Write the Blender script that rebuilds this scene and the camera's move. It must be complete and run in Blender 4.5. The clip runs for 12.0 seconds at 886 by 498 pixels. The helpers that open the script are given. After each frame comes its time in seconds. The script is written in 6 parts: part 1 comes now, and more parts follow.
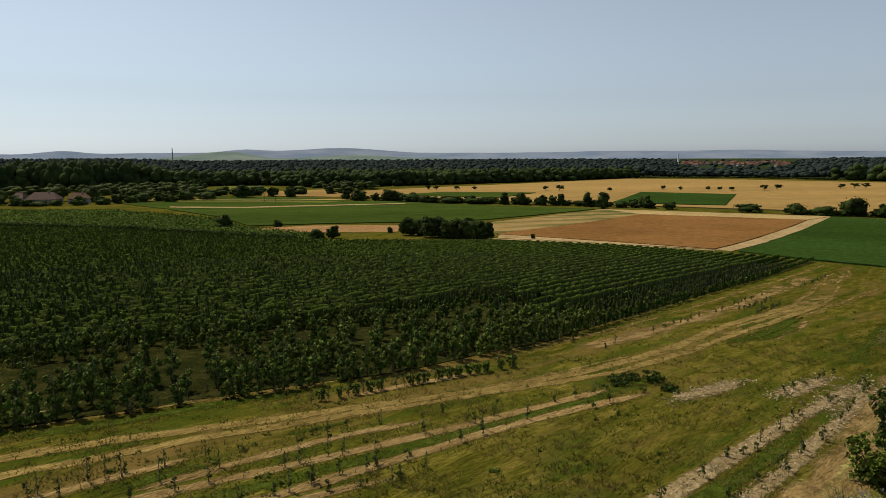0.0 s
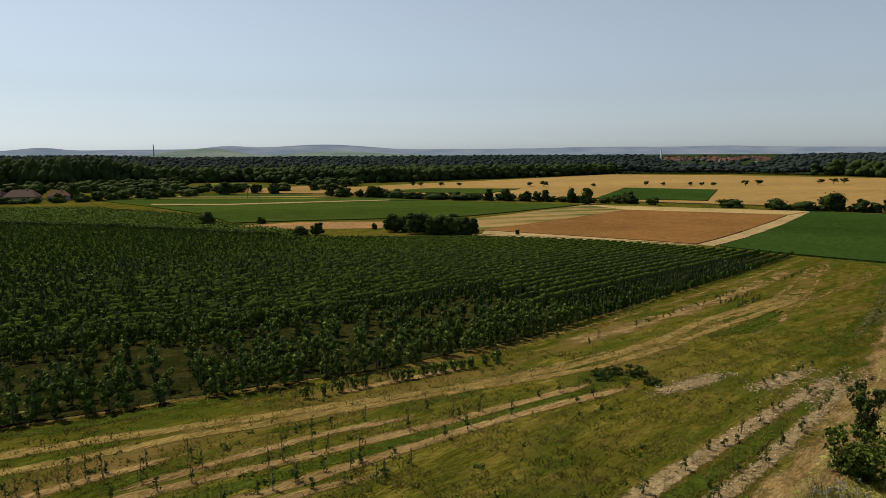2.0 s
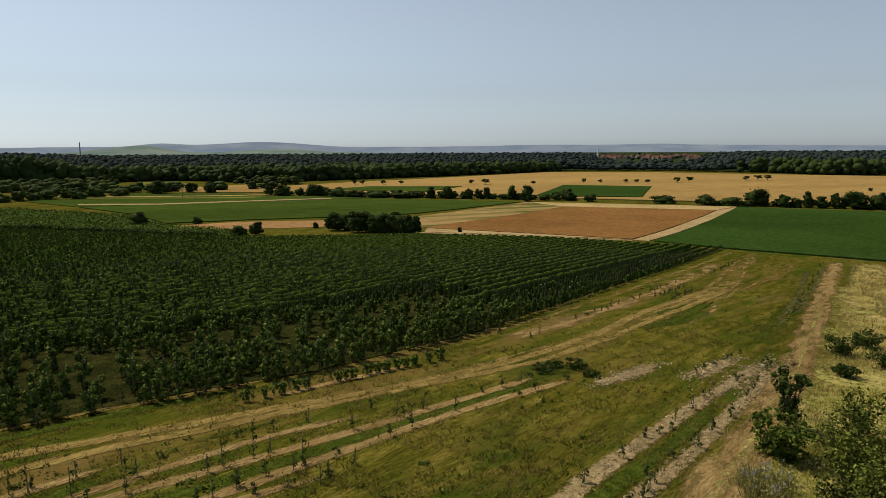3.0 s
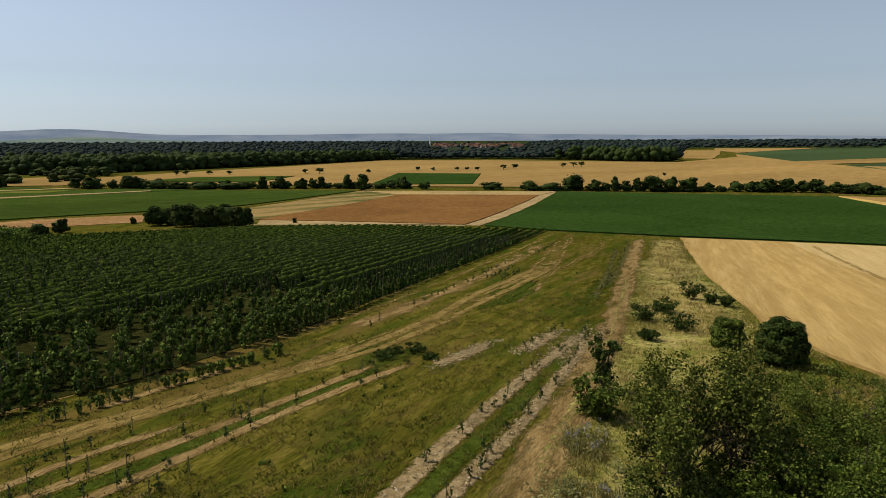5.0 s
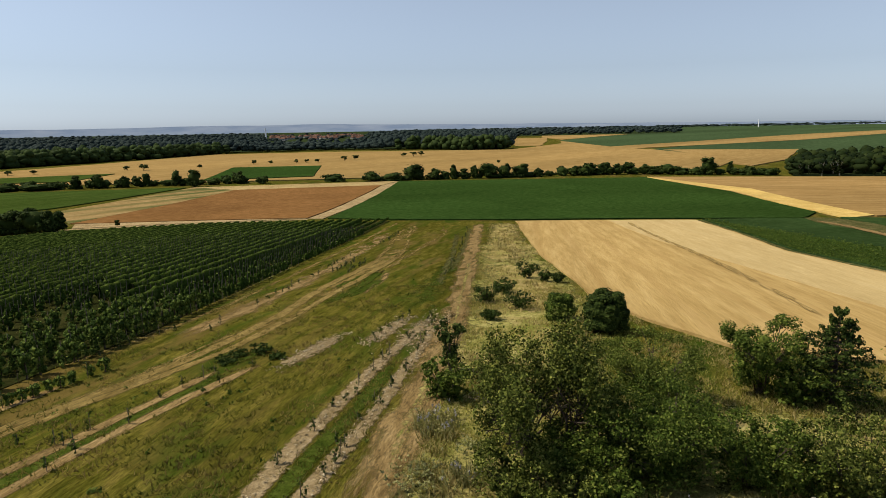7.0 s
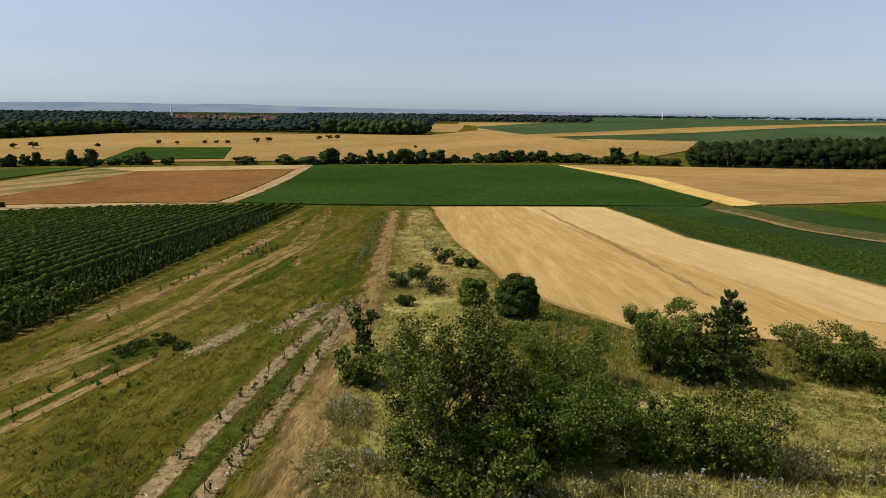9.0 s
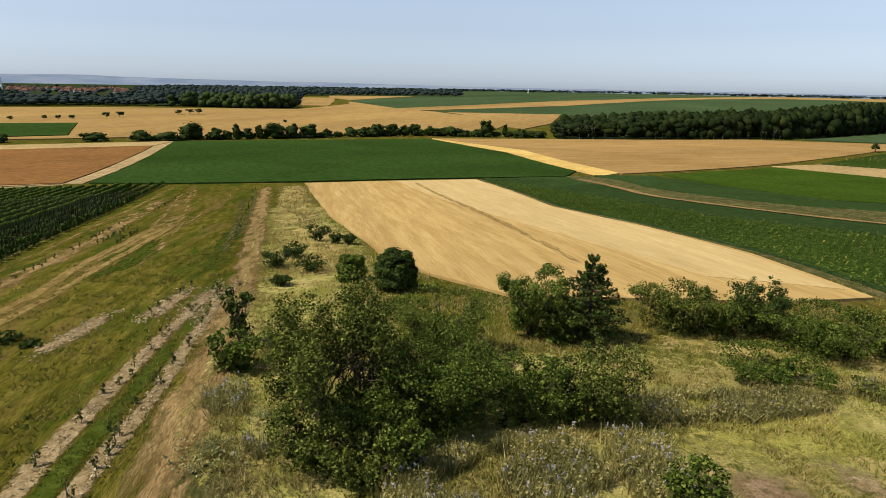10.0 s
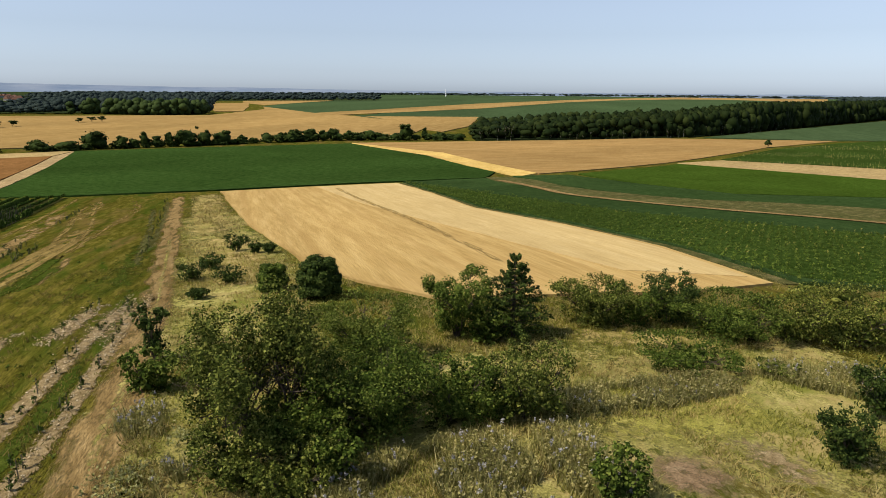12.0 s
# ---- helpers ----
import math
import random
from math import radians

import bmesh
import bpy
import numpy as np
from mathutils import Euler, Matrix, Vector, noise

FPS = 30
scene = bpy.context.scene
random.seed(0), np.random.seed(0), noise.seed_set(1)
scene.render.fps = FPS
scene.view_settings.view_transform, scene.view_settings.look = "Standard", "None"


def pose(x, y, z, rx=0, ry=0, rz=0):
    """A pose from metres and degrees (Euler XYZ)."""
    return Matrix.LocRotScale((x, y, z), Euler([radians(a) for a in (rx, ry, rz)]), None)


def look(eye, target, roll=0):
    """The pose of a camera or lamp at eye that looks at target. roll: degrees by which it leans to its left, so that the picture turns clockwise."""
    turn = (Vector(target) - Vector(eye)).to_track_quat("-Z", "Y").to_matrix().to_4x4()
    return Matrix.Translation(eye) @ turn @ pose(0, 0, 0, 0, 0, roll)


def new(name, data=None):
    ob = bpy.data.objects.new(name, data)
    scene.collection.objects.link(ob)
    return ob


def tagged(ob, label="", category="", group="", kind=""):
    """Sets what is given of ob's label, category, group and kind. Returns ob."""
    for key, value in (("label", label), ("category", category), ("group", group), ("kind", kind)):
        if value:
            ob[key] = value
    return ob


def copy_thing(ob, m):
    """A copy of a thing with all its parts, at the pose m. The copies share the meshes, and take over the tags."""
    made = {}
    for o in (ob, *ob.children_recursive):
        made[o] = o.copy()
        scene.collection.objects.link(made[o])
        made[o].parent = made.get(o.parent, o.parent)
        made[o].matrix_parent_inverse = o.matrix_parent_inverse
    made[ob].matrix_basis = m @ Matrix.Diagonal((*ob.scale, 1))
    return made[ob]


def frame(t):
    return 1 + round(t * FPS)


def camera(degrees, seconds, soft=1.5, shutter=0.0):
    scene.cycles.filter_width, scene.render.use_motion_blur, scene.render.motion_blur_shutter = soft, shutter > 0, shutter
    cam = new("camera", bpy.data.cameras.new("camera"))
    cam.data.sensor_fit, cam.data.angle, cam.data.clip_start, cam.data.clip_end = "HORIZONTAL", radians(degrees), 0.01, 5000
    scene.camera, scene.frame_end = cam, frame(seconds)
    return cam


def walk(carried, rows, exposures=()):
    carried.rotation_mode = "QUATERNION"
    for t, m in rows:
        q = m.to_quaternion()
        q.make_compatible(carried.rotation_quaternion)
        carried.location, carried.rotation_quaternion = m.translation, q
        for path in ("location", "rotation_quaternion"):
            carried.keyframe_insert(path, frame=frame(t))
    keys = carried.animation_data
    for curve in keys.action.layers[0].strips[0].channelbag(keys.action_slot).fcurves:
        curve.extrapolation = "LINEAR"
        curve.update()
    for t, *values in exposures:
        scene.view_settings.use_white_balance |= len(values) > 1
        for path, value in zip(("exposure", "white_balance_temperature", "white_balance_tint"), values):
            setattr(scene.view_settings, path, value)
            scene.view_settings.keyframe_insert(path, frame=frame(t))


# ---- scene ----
# The camera hovers over a vineyard hill and turns to its right.
cam = camera(70.16, 12.0, soft=0.7)
ROWS = [
    (0.0, 0.00, 0.00, 28.00, -0.00, -8.44, 0.25),
    (0.5, 0.01, 0.01, 28.00, -0.44, -8.52, 0.05),
    (1.0, 0.03, 0.01, 28.00, -0.66, -8.78, 0.16),
    (1.5, 0.04, 0.01, 28.00, -0.92, -8.74, 0.17),
    (2.0, 0.06, 0.02, 27.99, -1.38, -8.78, 0.34),
    (2.5, 0.08, 0.01, 27.99, -3.05, -8.97, 0.33),
    (3.0, 0.10, 0.00, 27.99, -6.62, -9.00, 0.30),
    (3.5, 0.12, -0.01, 27.99, -10.42, -9.07, 0.19),
    (3.7, 0.13, -0.01, 27.99, -11.69, -9.10, 0.20),
    (5.3, 0.22, -0.05, 27.98, -23.77, -10.25, 0.12),
    (5.5, 0.23, -0.05, 27.98, -25.33, -10.31, 0.11),
    (6.0, 0.27, -0.07, 27.98, -29.70, -10.40, 0.43),
    (6.5, 0.31, -0.10, 27.98, -32.55, -10.82, 0.86),
    (7.0, 0.35, -0.12, 27.98, -35.57, -11.02, 0.94),
    (7.2, 0.37, -0.12, 27.98, -36.09, -11.05, 0.90),
    (8.8, 0.56, -0.13, 27.97, -41.80, -12.05, -0.55),
    (9.0, 0.58, -0.13, 27.97, -43.24, -12.35, -0.72),
    (9.5, 0.60, -0.14, 27.97, -49.44, -13.94, -0.91),
    (10.0, 0.61, -0.14, 27.97, -54.68, -14.48, -1.05),
    (10.5, 0.63, -0.14, 27.96, -58.97, -14.37, -1.00),
    (11.0, 0.65, -0.14, 27.96, -61.33, -14.07, -0.59),
    (11.5, 0.66, -0.15, 27.96, -61.79, -14.30, -0.57),
    (12.0, 0.68, -0.15, 27.96, -61.76, -14.08, -0.52),]
walk(cam, [(t, pose(x, y, z, 90 + pitch, 0, yaw) @ pose(0, 0, 0, 0, 0, -lean)) for t, x, y, z, yaw, pitch, lean in ROWS],
     exposures=[(0.0, 0.0, 7450, 8), (2.5, 0.0, 7450, 8), (6.0, -0.02, 6950, 9.5), (6.6, 0.0, 6900, 10), (7.0, 0.2, 6900, 10), (9.0, 0.18, 6850, 11), (9.4, 0.4, 6850, 11), (10.0, 0.4, 6850, 11), (12.0, 0.38, 6800, 11)])

# ---- light ----
SUN_AZIMUTH, SUN_HEIGHT = -50.0, 52.0          # degrees clockwise from +y, degrees up
world = bpy.data.worlds.new("world")
scene.world = world
world.use_nodes = True
sky = world.node_tree.nodes.new("ShaderNodeTexSky")
sky.sky_type, sky.sun_disc = "NISHITA", False
sky.sun_elevation, sky.sun_rotation = radians(SUN_HEIGHT), radians(SUN_AZIMUTH)
sky.air_density, sky.dust_density, sky.ozone_density, sky.altitude = 1.1, 0.6, 1.3, 0
background = world.node_tree.nodes["Background"]
hazy = world.node_tree.nodes.new("ShaderNodeHueSaturation")
hazy.inputs["Saturation"].default_value = 0.28
cool = world.node_tree.nodes.new("ShaderNodeMix")
cool.data_type, cool.blend_type = "RGBA", "MULTIPLY"
cool.inputs[0].default_value, cool.inputs[7].default_value = 1.0, (0.79, 0.965, 1.24, 1)
world.node_tree.links.new(sky.outputs[0], hazy.inputs["Color"])
world.node_tree.links.new(hazy.outputs[0], cool.inputs[6])
world.node_tree.links.new(cool.outputs[2], background.inputs[0])
background.inputs[1].default_value = 0.088
sun = new("sun", bpy.data.lights.new("sun", "SUN"))
sun.data.energy, sun.data.angle, sun.data.color = 5.0, radians(0.53), (1.0, 0.91, 0.76)
azimuth, height = radians(SUN_AZIMUTH), radians(SUN_HEIGHT)
toward_sun = Vector((math.sin(azimuth) * math.cos(height), math.cos(azimuth) * math.cos(height), math.sin(height)))
sun.matrix_world = look(toward_sun * 400, (0, 0, 0))

# ---- the lie of the land ----


def land(x, y):
    """Height of the ground: a low hill under the camera, longer towards -x, in a wide plain."""
    x, y = np.asarray(x, float), np.asarray(y, float)
    far = np.hypot(np.where(x < 0, x * 0.72, x), y)
    return 16.5 * np.exp(-(far / 150) ** 1.5)


# ---- materials ----


def nodes_of(name):
    m = bpy.data.materials.new(name)
    m.use_nodes = True
    t = m.node_tree
    return m, t, t.nodes["Principled BSDF"], t.nodes["Material Output"]


DEEP = 0.76         # all ground and leaf tones, set against the sun's strength


def tone(c):
    return tuple(DEEP * q for q in c)


def add(t, kind, **values):
    n = t.nodes.new(kind)
    for key, value in values.items():
        n.inputs[key].default_value = value
    return n


def ramp(t, source, stops):
    r = t.nodes.new("ShaderNodeValToRGB")
    while len(r.color_ramp.elements) < len(stops):
        r.color_ramp.elements.new(0.5)
    for e, (p, c) in zip(r.color_ramp.elements, stops):
        e.position, e.color = p, (*c, 1)
    t.links.new(source, r.inputs[0])
    return r.outputs[0]


def blend(t, kind, fac, a, b):
    m = t.nodes.new("ShaderNodeMix")
    m.data_type, m.blend_type = "RGBA", kind
    for socket, value in ((m.inputs[0], fac), (m.inputs[6], a), (m.inputs[7], b)):
        if isinstance(value, bpy.types.NodeSocket):
            t.links.new(value, socket)
        else:
            socket.default_value = value if isinstance(value, float) else (*value, 1)
    return m.outputs[2]


def placed(t, turn=0.0, stretch=(1, 1, 1)):
    """World position, turned about z and stretched."""
    g = t.nodes.new("ShaderNodeNewGeometry")
    m = t.nodes.new("ShaderNodeMapping")
    m.vector_type = "TEXTURE"
    m.inputs["Rotation"].default_value = (0, 0, radians(turn))
    m.inputs["Scale"].default_value = stretch
    t.links.new(g.outputs["Position"], m.inputs["Vector"])
    return m.outputs[0]


def noisy(t, where, scale, detail=4.0, rough=0.55, warp=0.0):
    n = add(t, "ShaderNodeTexNoise", Scale=scale, Detail=detail, Roughness=rough, Distortion=warp)
    t.links.new(where, n.inputs["Vector"])
    return n.outputs["Fac"]


def soil_cover(name, dark, mid, light, fine=1.2, coarse=0.06, patch=None, patch_at=0.55, turn=0.0, stretch=(1, 1, 1), bump=0.4, rows=None, mottling=0.55, second=None, grain=0.9):
    """Ground, stubble or crop: colour at two scales, patches of another colour, rows of a spacing, relief."""
    m, t, b, out = nodes_of(name)
    where, along = placed(t), placed(t, turn, stretch)
    small = noisy(t, along, fine, 6.0, 0.65)
    big = noisy(t, along, coarse, 4.0, 0.55, 0.6)
    dark, mid, light = tone(dark), tone(mid), tone(light)
    colour = ramp(t, small, [(0.28, dark), (0.5, mid), (0.74, light)])
    wide = ramp(t, big, [(0.3, (0.62, 0.62, 0.62)), (0.7, (1.25, 1.25, 1.25))])
    colour = blend(t, "MULTIPLY", mottling, colour, wide)
    grit = noisy(t, along, fine * 7, 3.0, 0.7)
    colour = blend(t, "MULTIPLY", grain, colour, ramp(t, grit, [(0.3, (0.35, 0.36, 0.34)), (0.7, (1.5, 1.5, 1.45))]))
    if patch:
        area = ramp(t, noisy(t, along, coarse * 2.3, 5.0, 0.6, 0.8), [(patch_at, (0, 0, 0)), (patch_at + 0.14, (1, 1, 1))])
        colour = blend(t, "MIX", area, colour, tone(patch))
    if second:
        area = ramp(t, noisy(t, along, coarse * 4.1, 5.0, 0.65, 1.0), [(0.5, (0, 0, 0)), (0.66, (0.85, 0.85, 0.85))])
        colour = blend(t, "MIX", area, colour, tone(second))
    if rows:
        turn_rows, spacing, strength = rows[:3]
        w = add(t, "ShaderNodeTexWave", Scale=0.314 / spacing, Distortion=0.5, Detail=3.0)
        w.inputs["Detail Scale"].default_value = 2.0
        t.links.new(placed(t, turn_rows), w.inputs["Vector"])
        lines = ramp(t, w.outputs["Fac"], [(0.84, (0, 0, 0)), (0.985, (strength, strength, strength))])
        colour = blend(t, "MIX", lines, colour, tone(rows[3]))
    t.links.new(colour, b.inputs["Base Color"])
    b.inputs["Roughness"].default_value = 0.95
    b.inputs["Specular IOR Level"].default_value = 0.0
    relief = add(t, "ShaderNodeBump", Strength=bump, Distance=0.25)
    t.links.new(grit, relief.inputs["Height"])
    t.links.new(relief.outputs[0], b.inputs["Normal"])
    return m


def ragged(name, dark, mid, light, edge=0.5, fine=1.6, turn=0.0, stretch=(1, 1, 1), patch=None, second=None, coarse=0.15):
    """Soil or grass that frays out at its borders: the mesh carries 'inward', 0 at the border and 1 inside."""
    m = soil_cover(name, dark, mid, light, fine=fine, coarse=coarse, turn=turn, stretch=stretch, patch=patch, second=second, patch_at=0.5)
    t = m.node_tree
    b, out = t.nodes["Principled BSDF"], t.nodes["Material Output"]
    a = t.nodes.new("ShaderNodeAttribute")
    a.attribute_name = "inward"
    fray = noisy(t, placed(t, turn, stretch), 2.2, 6.0, 0.75)
    total = t.nodes.new("ShaderNodeMath")
    total.operation = "MULTIPLY_ADD"
    t.links.new(fray, total.inputs[0])
    total.inputs[1].default_value = 2.6 * edge
    t.links.new(a.outputs["Fac"], total.inputs[2])
    level = t.nodes.new("ShaderNodeMath")
    level.operation = "SUBTRACT"
    t.links.new(total.outputs[0], level.inputs[0])
    level.inputs[1].default_value = 1.3 * edge
    cover = ramp(t, level.outputs[0], [(0.3, (0, 0, 0)), (0.62, (1, 1, 1))])
    clear = t.nodes.new("ShaderNodeBsdfTransparent")
    mix = t.nodes.new("ShaderNodeMixShader")
    t.links.new(cover, mix.inputs[0])
    t.links.new(clear.outputs[0], mix.inputs[1])
    t.links.new(b.outputs[0], mix.inputs[2])
    t.links.new(mix.outputs[0], out.inputs[0])
    return m


def foliage(name, dark, mid, light, through_leaf=0.1, clump=0.35, uneven=0.8):
    """Leaves: each its own tone, larger clumps of lighter and darker growth, some light passing through."""
    m, t, b, out = nodes_of(name)
    g = t.nodes.new("ShaderNodeNewGeometry")
    colour = ramp(t, g.outputs["Random Per Island"], [(0.0, tone(dark)), (0.55, tone(mid)), (1.0, tone(light))])
    wide = ramp(t, noisy(t, placed(t), clump, 3.0), [(0.3, (0.5, 0.52, 0.5)), (0.7, (1.35, 1.28, 1.15))])
    colour = blend(t, "MULTIPLY", uneven, colour, wide)
    t.links.new(colour, b.inputs["Base Color"])
    b.inputs["Roughness"].default_value = 0.7
    b.inputs["Specular IOR Level"].default_value = 0.03
    lit = t.nodes.new("ShaderNodeBsdfTranslucent")
    t.links.new(colour, lit.inputs["Color"])
    mix = add(t, "ShaderNodeMixShader", Fac=through_leaf)
    t.links.new(b.outputs[0], mix.inputs[1])
    t.links.new(lit.outputs[0], mix.inputs[2])
    t.links.new(mix.outputs[0], out.inputs[0])
    return m


def plain(name, dark, light, scale=6.0, rough=0.8, stretch=(1, 1, 1)):
    """Bark, render, tile, wood: two tones in a grain."""
    m, t, b, out = nodes_of(name)
    grain = noisy(t, placed(t, 0, stretch), scale, 6.0, 0.65)
    t.links.new(ramp(t, grain, [(0.3, dark), (0.7, light)]), b.inputs["Base Color"])
    b.inputs["Roughness"].default_value = rough
    b.inputs["Specular IOR Level"].default_value = 0.5 if rough < 0.6 else 0.1
    relief = add(t, "ShaderNodeBump", Strength=0.4, Distance=0.03)
    t.links.new(grain, relief.inputs["Height"])
    t.links.new(relief.outputs[0], b.inputs["Normal"])
    return m


def painted_haze(name, low, high, glow):
    """A far ridge: the haze of kilometres of air, painted as colour and glow."""
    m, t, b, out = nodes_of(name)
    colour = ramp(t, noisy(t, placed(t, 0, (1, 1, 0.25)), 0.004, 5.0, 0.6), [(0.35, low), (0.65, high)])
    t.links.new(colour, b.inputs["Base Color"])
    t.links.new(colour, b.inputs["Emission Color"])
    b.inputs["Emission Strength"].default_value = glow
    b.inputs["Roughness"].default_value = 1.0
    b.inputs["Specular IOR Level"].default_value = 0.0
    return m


MEADOW = soil_cover("meadow", (0.038, 0.046, 0.006), (0.1, 0.093, 0.015), (0.205, 0.166, 0.04), fine=1.4, coarse=0.07,
                    patch=(0.15, 0.104, 0.034), patch_at=0.54, second=(0.036, 0.064, 0.007), turn=44, stretch=(5, 1, 1), bump=0.6, mottling=0.85)
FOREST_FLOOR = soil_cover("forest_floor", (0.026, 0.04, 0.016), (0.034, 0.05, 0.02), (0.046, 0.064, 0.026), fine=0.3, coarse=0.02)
VINE_HEDGE = soil_cover("vine_hedge", (0.03, 0.055, 0.01), (0.075, 0.116, 0.022), (0.17, 0.215, 0.052), fine=1.6, coarse=0.1, bump=1.0, mottling=0.3)
# darker green for the vines' inner growth, its shade put into the colour
VINE_INNER_SHADE = soil_cover("vine_inner_shade", (0.024, 0.048, 0.009), (0.05, 0.088, 0.017), (0.105, 0.152, 0.034), fine=1.3, coarse=0.1, bump=0.8, mottling=0.3, grain=0.5)
# earth colour taken near black so the gaps between rows look shaded
DARKENED_VINE_SOIL = soil_cover("darkened_vineyard_soil", (0.013, 0.018, 0.005), (0.026, 0.03, 0.009), (0.06, 0.055, 0.019), fine=0.8, coarse=0.08, bump=0.5)
RED_STUBBLE = soil_cover("red_stubble", grain=0.35, dark=(0.15, 0.075, 0.026), mid=(0.21, 0.108, 0.04), light=(0.27, 0.145, 0.058), fine=0.5, coarse=0.03, bump=0.25)
PALE_STRAW = soil_cover("pale_straw", grain=0.4, dark=(0.27, 0.195, 0.085), mid=(0.38, 0.28, 0.13), light=(0.48, 0.37, 0.19), fine=0.5, coarse=0.05, bump=0.25)
PATCHY_STRAW = soil_cover("patchy_straw", grain=0.4, dark=(0.22, 0.15, 0.06), mid=(0.33, 0.23, 0.1), light=(0.43, 0.31, 0.15), fine=0.5, coarse=0.02,
                          patch=(0.085, 0.1, 0.032), patch_at=0.46, turn=20, stretch=(4, 1, 1), bump=0.25)
WHEAT = soil_cover("ripe_wheat", grain=0.22, dark=(0.335, 0.222, 0.083), mid=(0.435, 0.302, 0.12), light=(0.54, 0.388, 0.168), fine=0.8, coarse=0.09, turn=47, stretch=(22, 1, 1),
                   bump=0.3, mottling=0.4, rows=(137, 5.2, 0.4, (0.36, 0.235, 0.09)))
FAR_WHEAT = soil_cover("far_wheat", grain=0.3, dark=(0.26, 0.165, 0.06), mid=(0.33, 0.218, 0.084), light=(0.41, 0.285, 0.118), fine=0.25, coarse=0.012, turn=15, stretch=(5, 1, 1), bump=0.1)
PALE_WHEAT = soil_cover("pale_wheat", grain=0.2, dark=(0.43, 0.315, 0.14), mid=(0.5, 0.375, 0.175), light=(0.57, 0.44, 0.22), fine=0.8, coarse=0.07, turn=47, stretch=(12, 1, 1), bump=0.3, mottling=0.3)
TAN_STUBBLE = soil_cover("tan_stubble", grain=0.35, dark=(0.25, 0.155, 0.058), mid=(0.33, 0.21, 0.082), light=(0.4, 0.27, 0.115), fine=0.3, coarse=0.02, turn=-40, stretch=(5, 1, 1), bump=0.2)
GOLD = soil_cover("golden_strip", grain=0.4, dark=(0.48, 0.32, 0.09), mid=(0.6, 0.42, 0.14), light=(0.68, 0.5, 0.2), fine=0.5, coarse=0.05, bump=0.2)
CROP = soil_cover("green_crop", grain=0.6, dark=(0.014, 0.034, 0.008), mid=(0.03, 0.064, 0.014), light=(0.052, 0.094, 0.024), fine=0.7, coarse=0.018, bump=0.4, rows=(142, 3.0, 0.1, (0.02, 0.042, 0.01)))
LIGHT_CROP = soil_cover("light_crop", grain=0.5, dark=(0.028, 0.052, 0.01), mid=(0.048, 0.08, 0.016), light=(0.078, 0.106, 0.026), fine=0.5, coarse=0.02, bump=0.5, turn=8, stretch=(6, 1, 1))
SUNFLOWERS = soil_cover("sunflower_leaves", (0.02, 0.04, 0.008), (0.042, 0.075, 0.014), (0.075, 0.115, 0.028), fine=0.9, coarse=0.03, bump=1.0)
DRY_STRIP = soil_cover("dry_strip", (0.055, 0.065, 0.02), (0.105, 0.1, 0.038), (0.22, 0.18, 0.09), fine=0.7, coarse=0.12, bump=0.5, second=(0.036, 0.06, 0.016))
RED_SOIL = soil_cover("red_soil", (0.22, 0.13, 0.06), (0.32, 0.19, 0.09), (0.4, 0.26, 0.14), fine=0.5, coarse=0.05, bump=0.3)
SANDY = soil_cover("sandy_path", (0.28, 0.2, 0.1), (0.38, 0.28, 0.15), (0.47, 0.36, 0.21), fine=0.6, coarse=0.08, bump=0.3)
DIRT = ragged("bare_dirt", (0.14, 0.093, 0.038), (0.25, 0.172, 0.076), (0.36, 0.262, 0.13), turn=44, stretch=(4, 1, 1))
RUT = ragged("wheel_rut", (0.13, 0.094, 0.03), (0.21, 0.152, 0.055), (0.31, 0.23, 0.088), edge=0.65, turn=44, stretch=(5, 1, 1))
PALE_EARTH = ragged("pale_earth", (0.15, 0.11, 0.055), (0.28, 0.21, 0.115), (0.44, 0.35, 0.22), edge=0.85, fine=2.5)
PINK_EARTH = ragged("pink_earth", (0.16, 0.105, 0.06), (0.28, 0.195, 0.12), (0.4, 0.3, 0.19), edge=0.45, fine=2.0)
LUSH = ragged("lush_grass", (0.026, 0.042, 0.006), (0.053, 0.075, 0.011), (0.1, 0.122, 0.025), edge=0.7, fine=2.5)
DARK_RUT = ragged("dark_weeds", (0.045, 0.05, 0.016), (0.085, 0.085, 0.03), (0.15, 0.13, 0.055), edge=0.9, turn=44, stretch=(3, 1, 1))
YELLOW_GRASS = ragged("yellow_grass", (0.18, 0.152, 0.045), (0.31, 0.255, 0.09), (0.46, 0.37, 0.155), edge=0.9, fine=1.2, patch=(0.27, 0.245, 0.07), second=(0.52, 0.39, 0.18), coarse=0.12)
VINE_WEEDS = ragged("vine_weeds", (0.1, 0.105, 0.034), (0.21, 0.2, 0.075), (0.36, 0.31, 0.14), edge=0.7, fine=1.8, turn=30, stretch=(3, 1, 1))
TRAMLINE = ragged("tramline", (0.34, 0.23, 0.09), (0.4, 0.28, 0.112), (0.45, 0.32, 0.135), edge=0.12, turn=47, stretch=(8, 1, 1))
FRESH_GRASS = ragged("fresh_grass", (0.17, 0.17, 0.038), (0.3, 0.28, 0.07), (0.43, 0.39, 0.13), edge=0.9, fine=2.0)

OLIVE_GRASS = ragged("olive_grass", (0.16, 0.16, 0.042), (0.3, 0.275, 0.088), (0.45, 0.39, 0.165), edge=0.8, fine=1.4, patch=(0.19, 0.2, 0.042), second=(0.38, 0.3, 0.125), coarse=0.11)


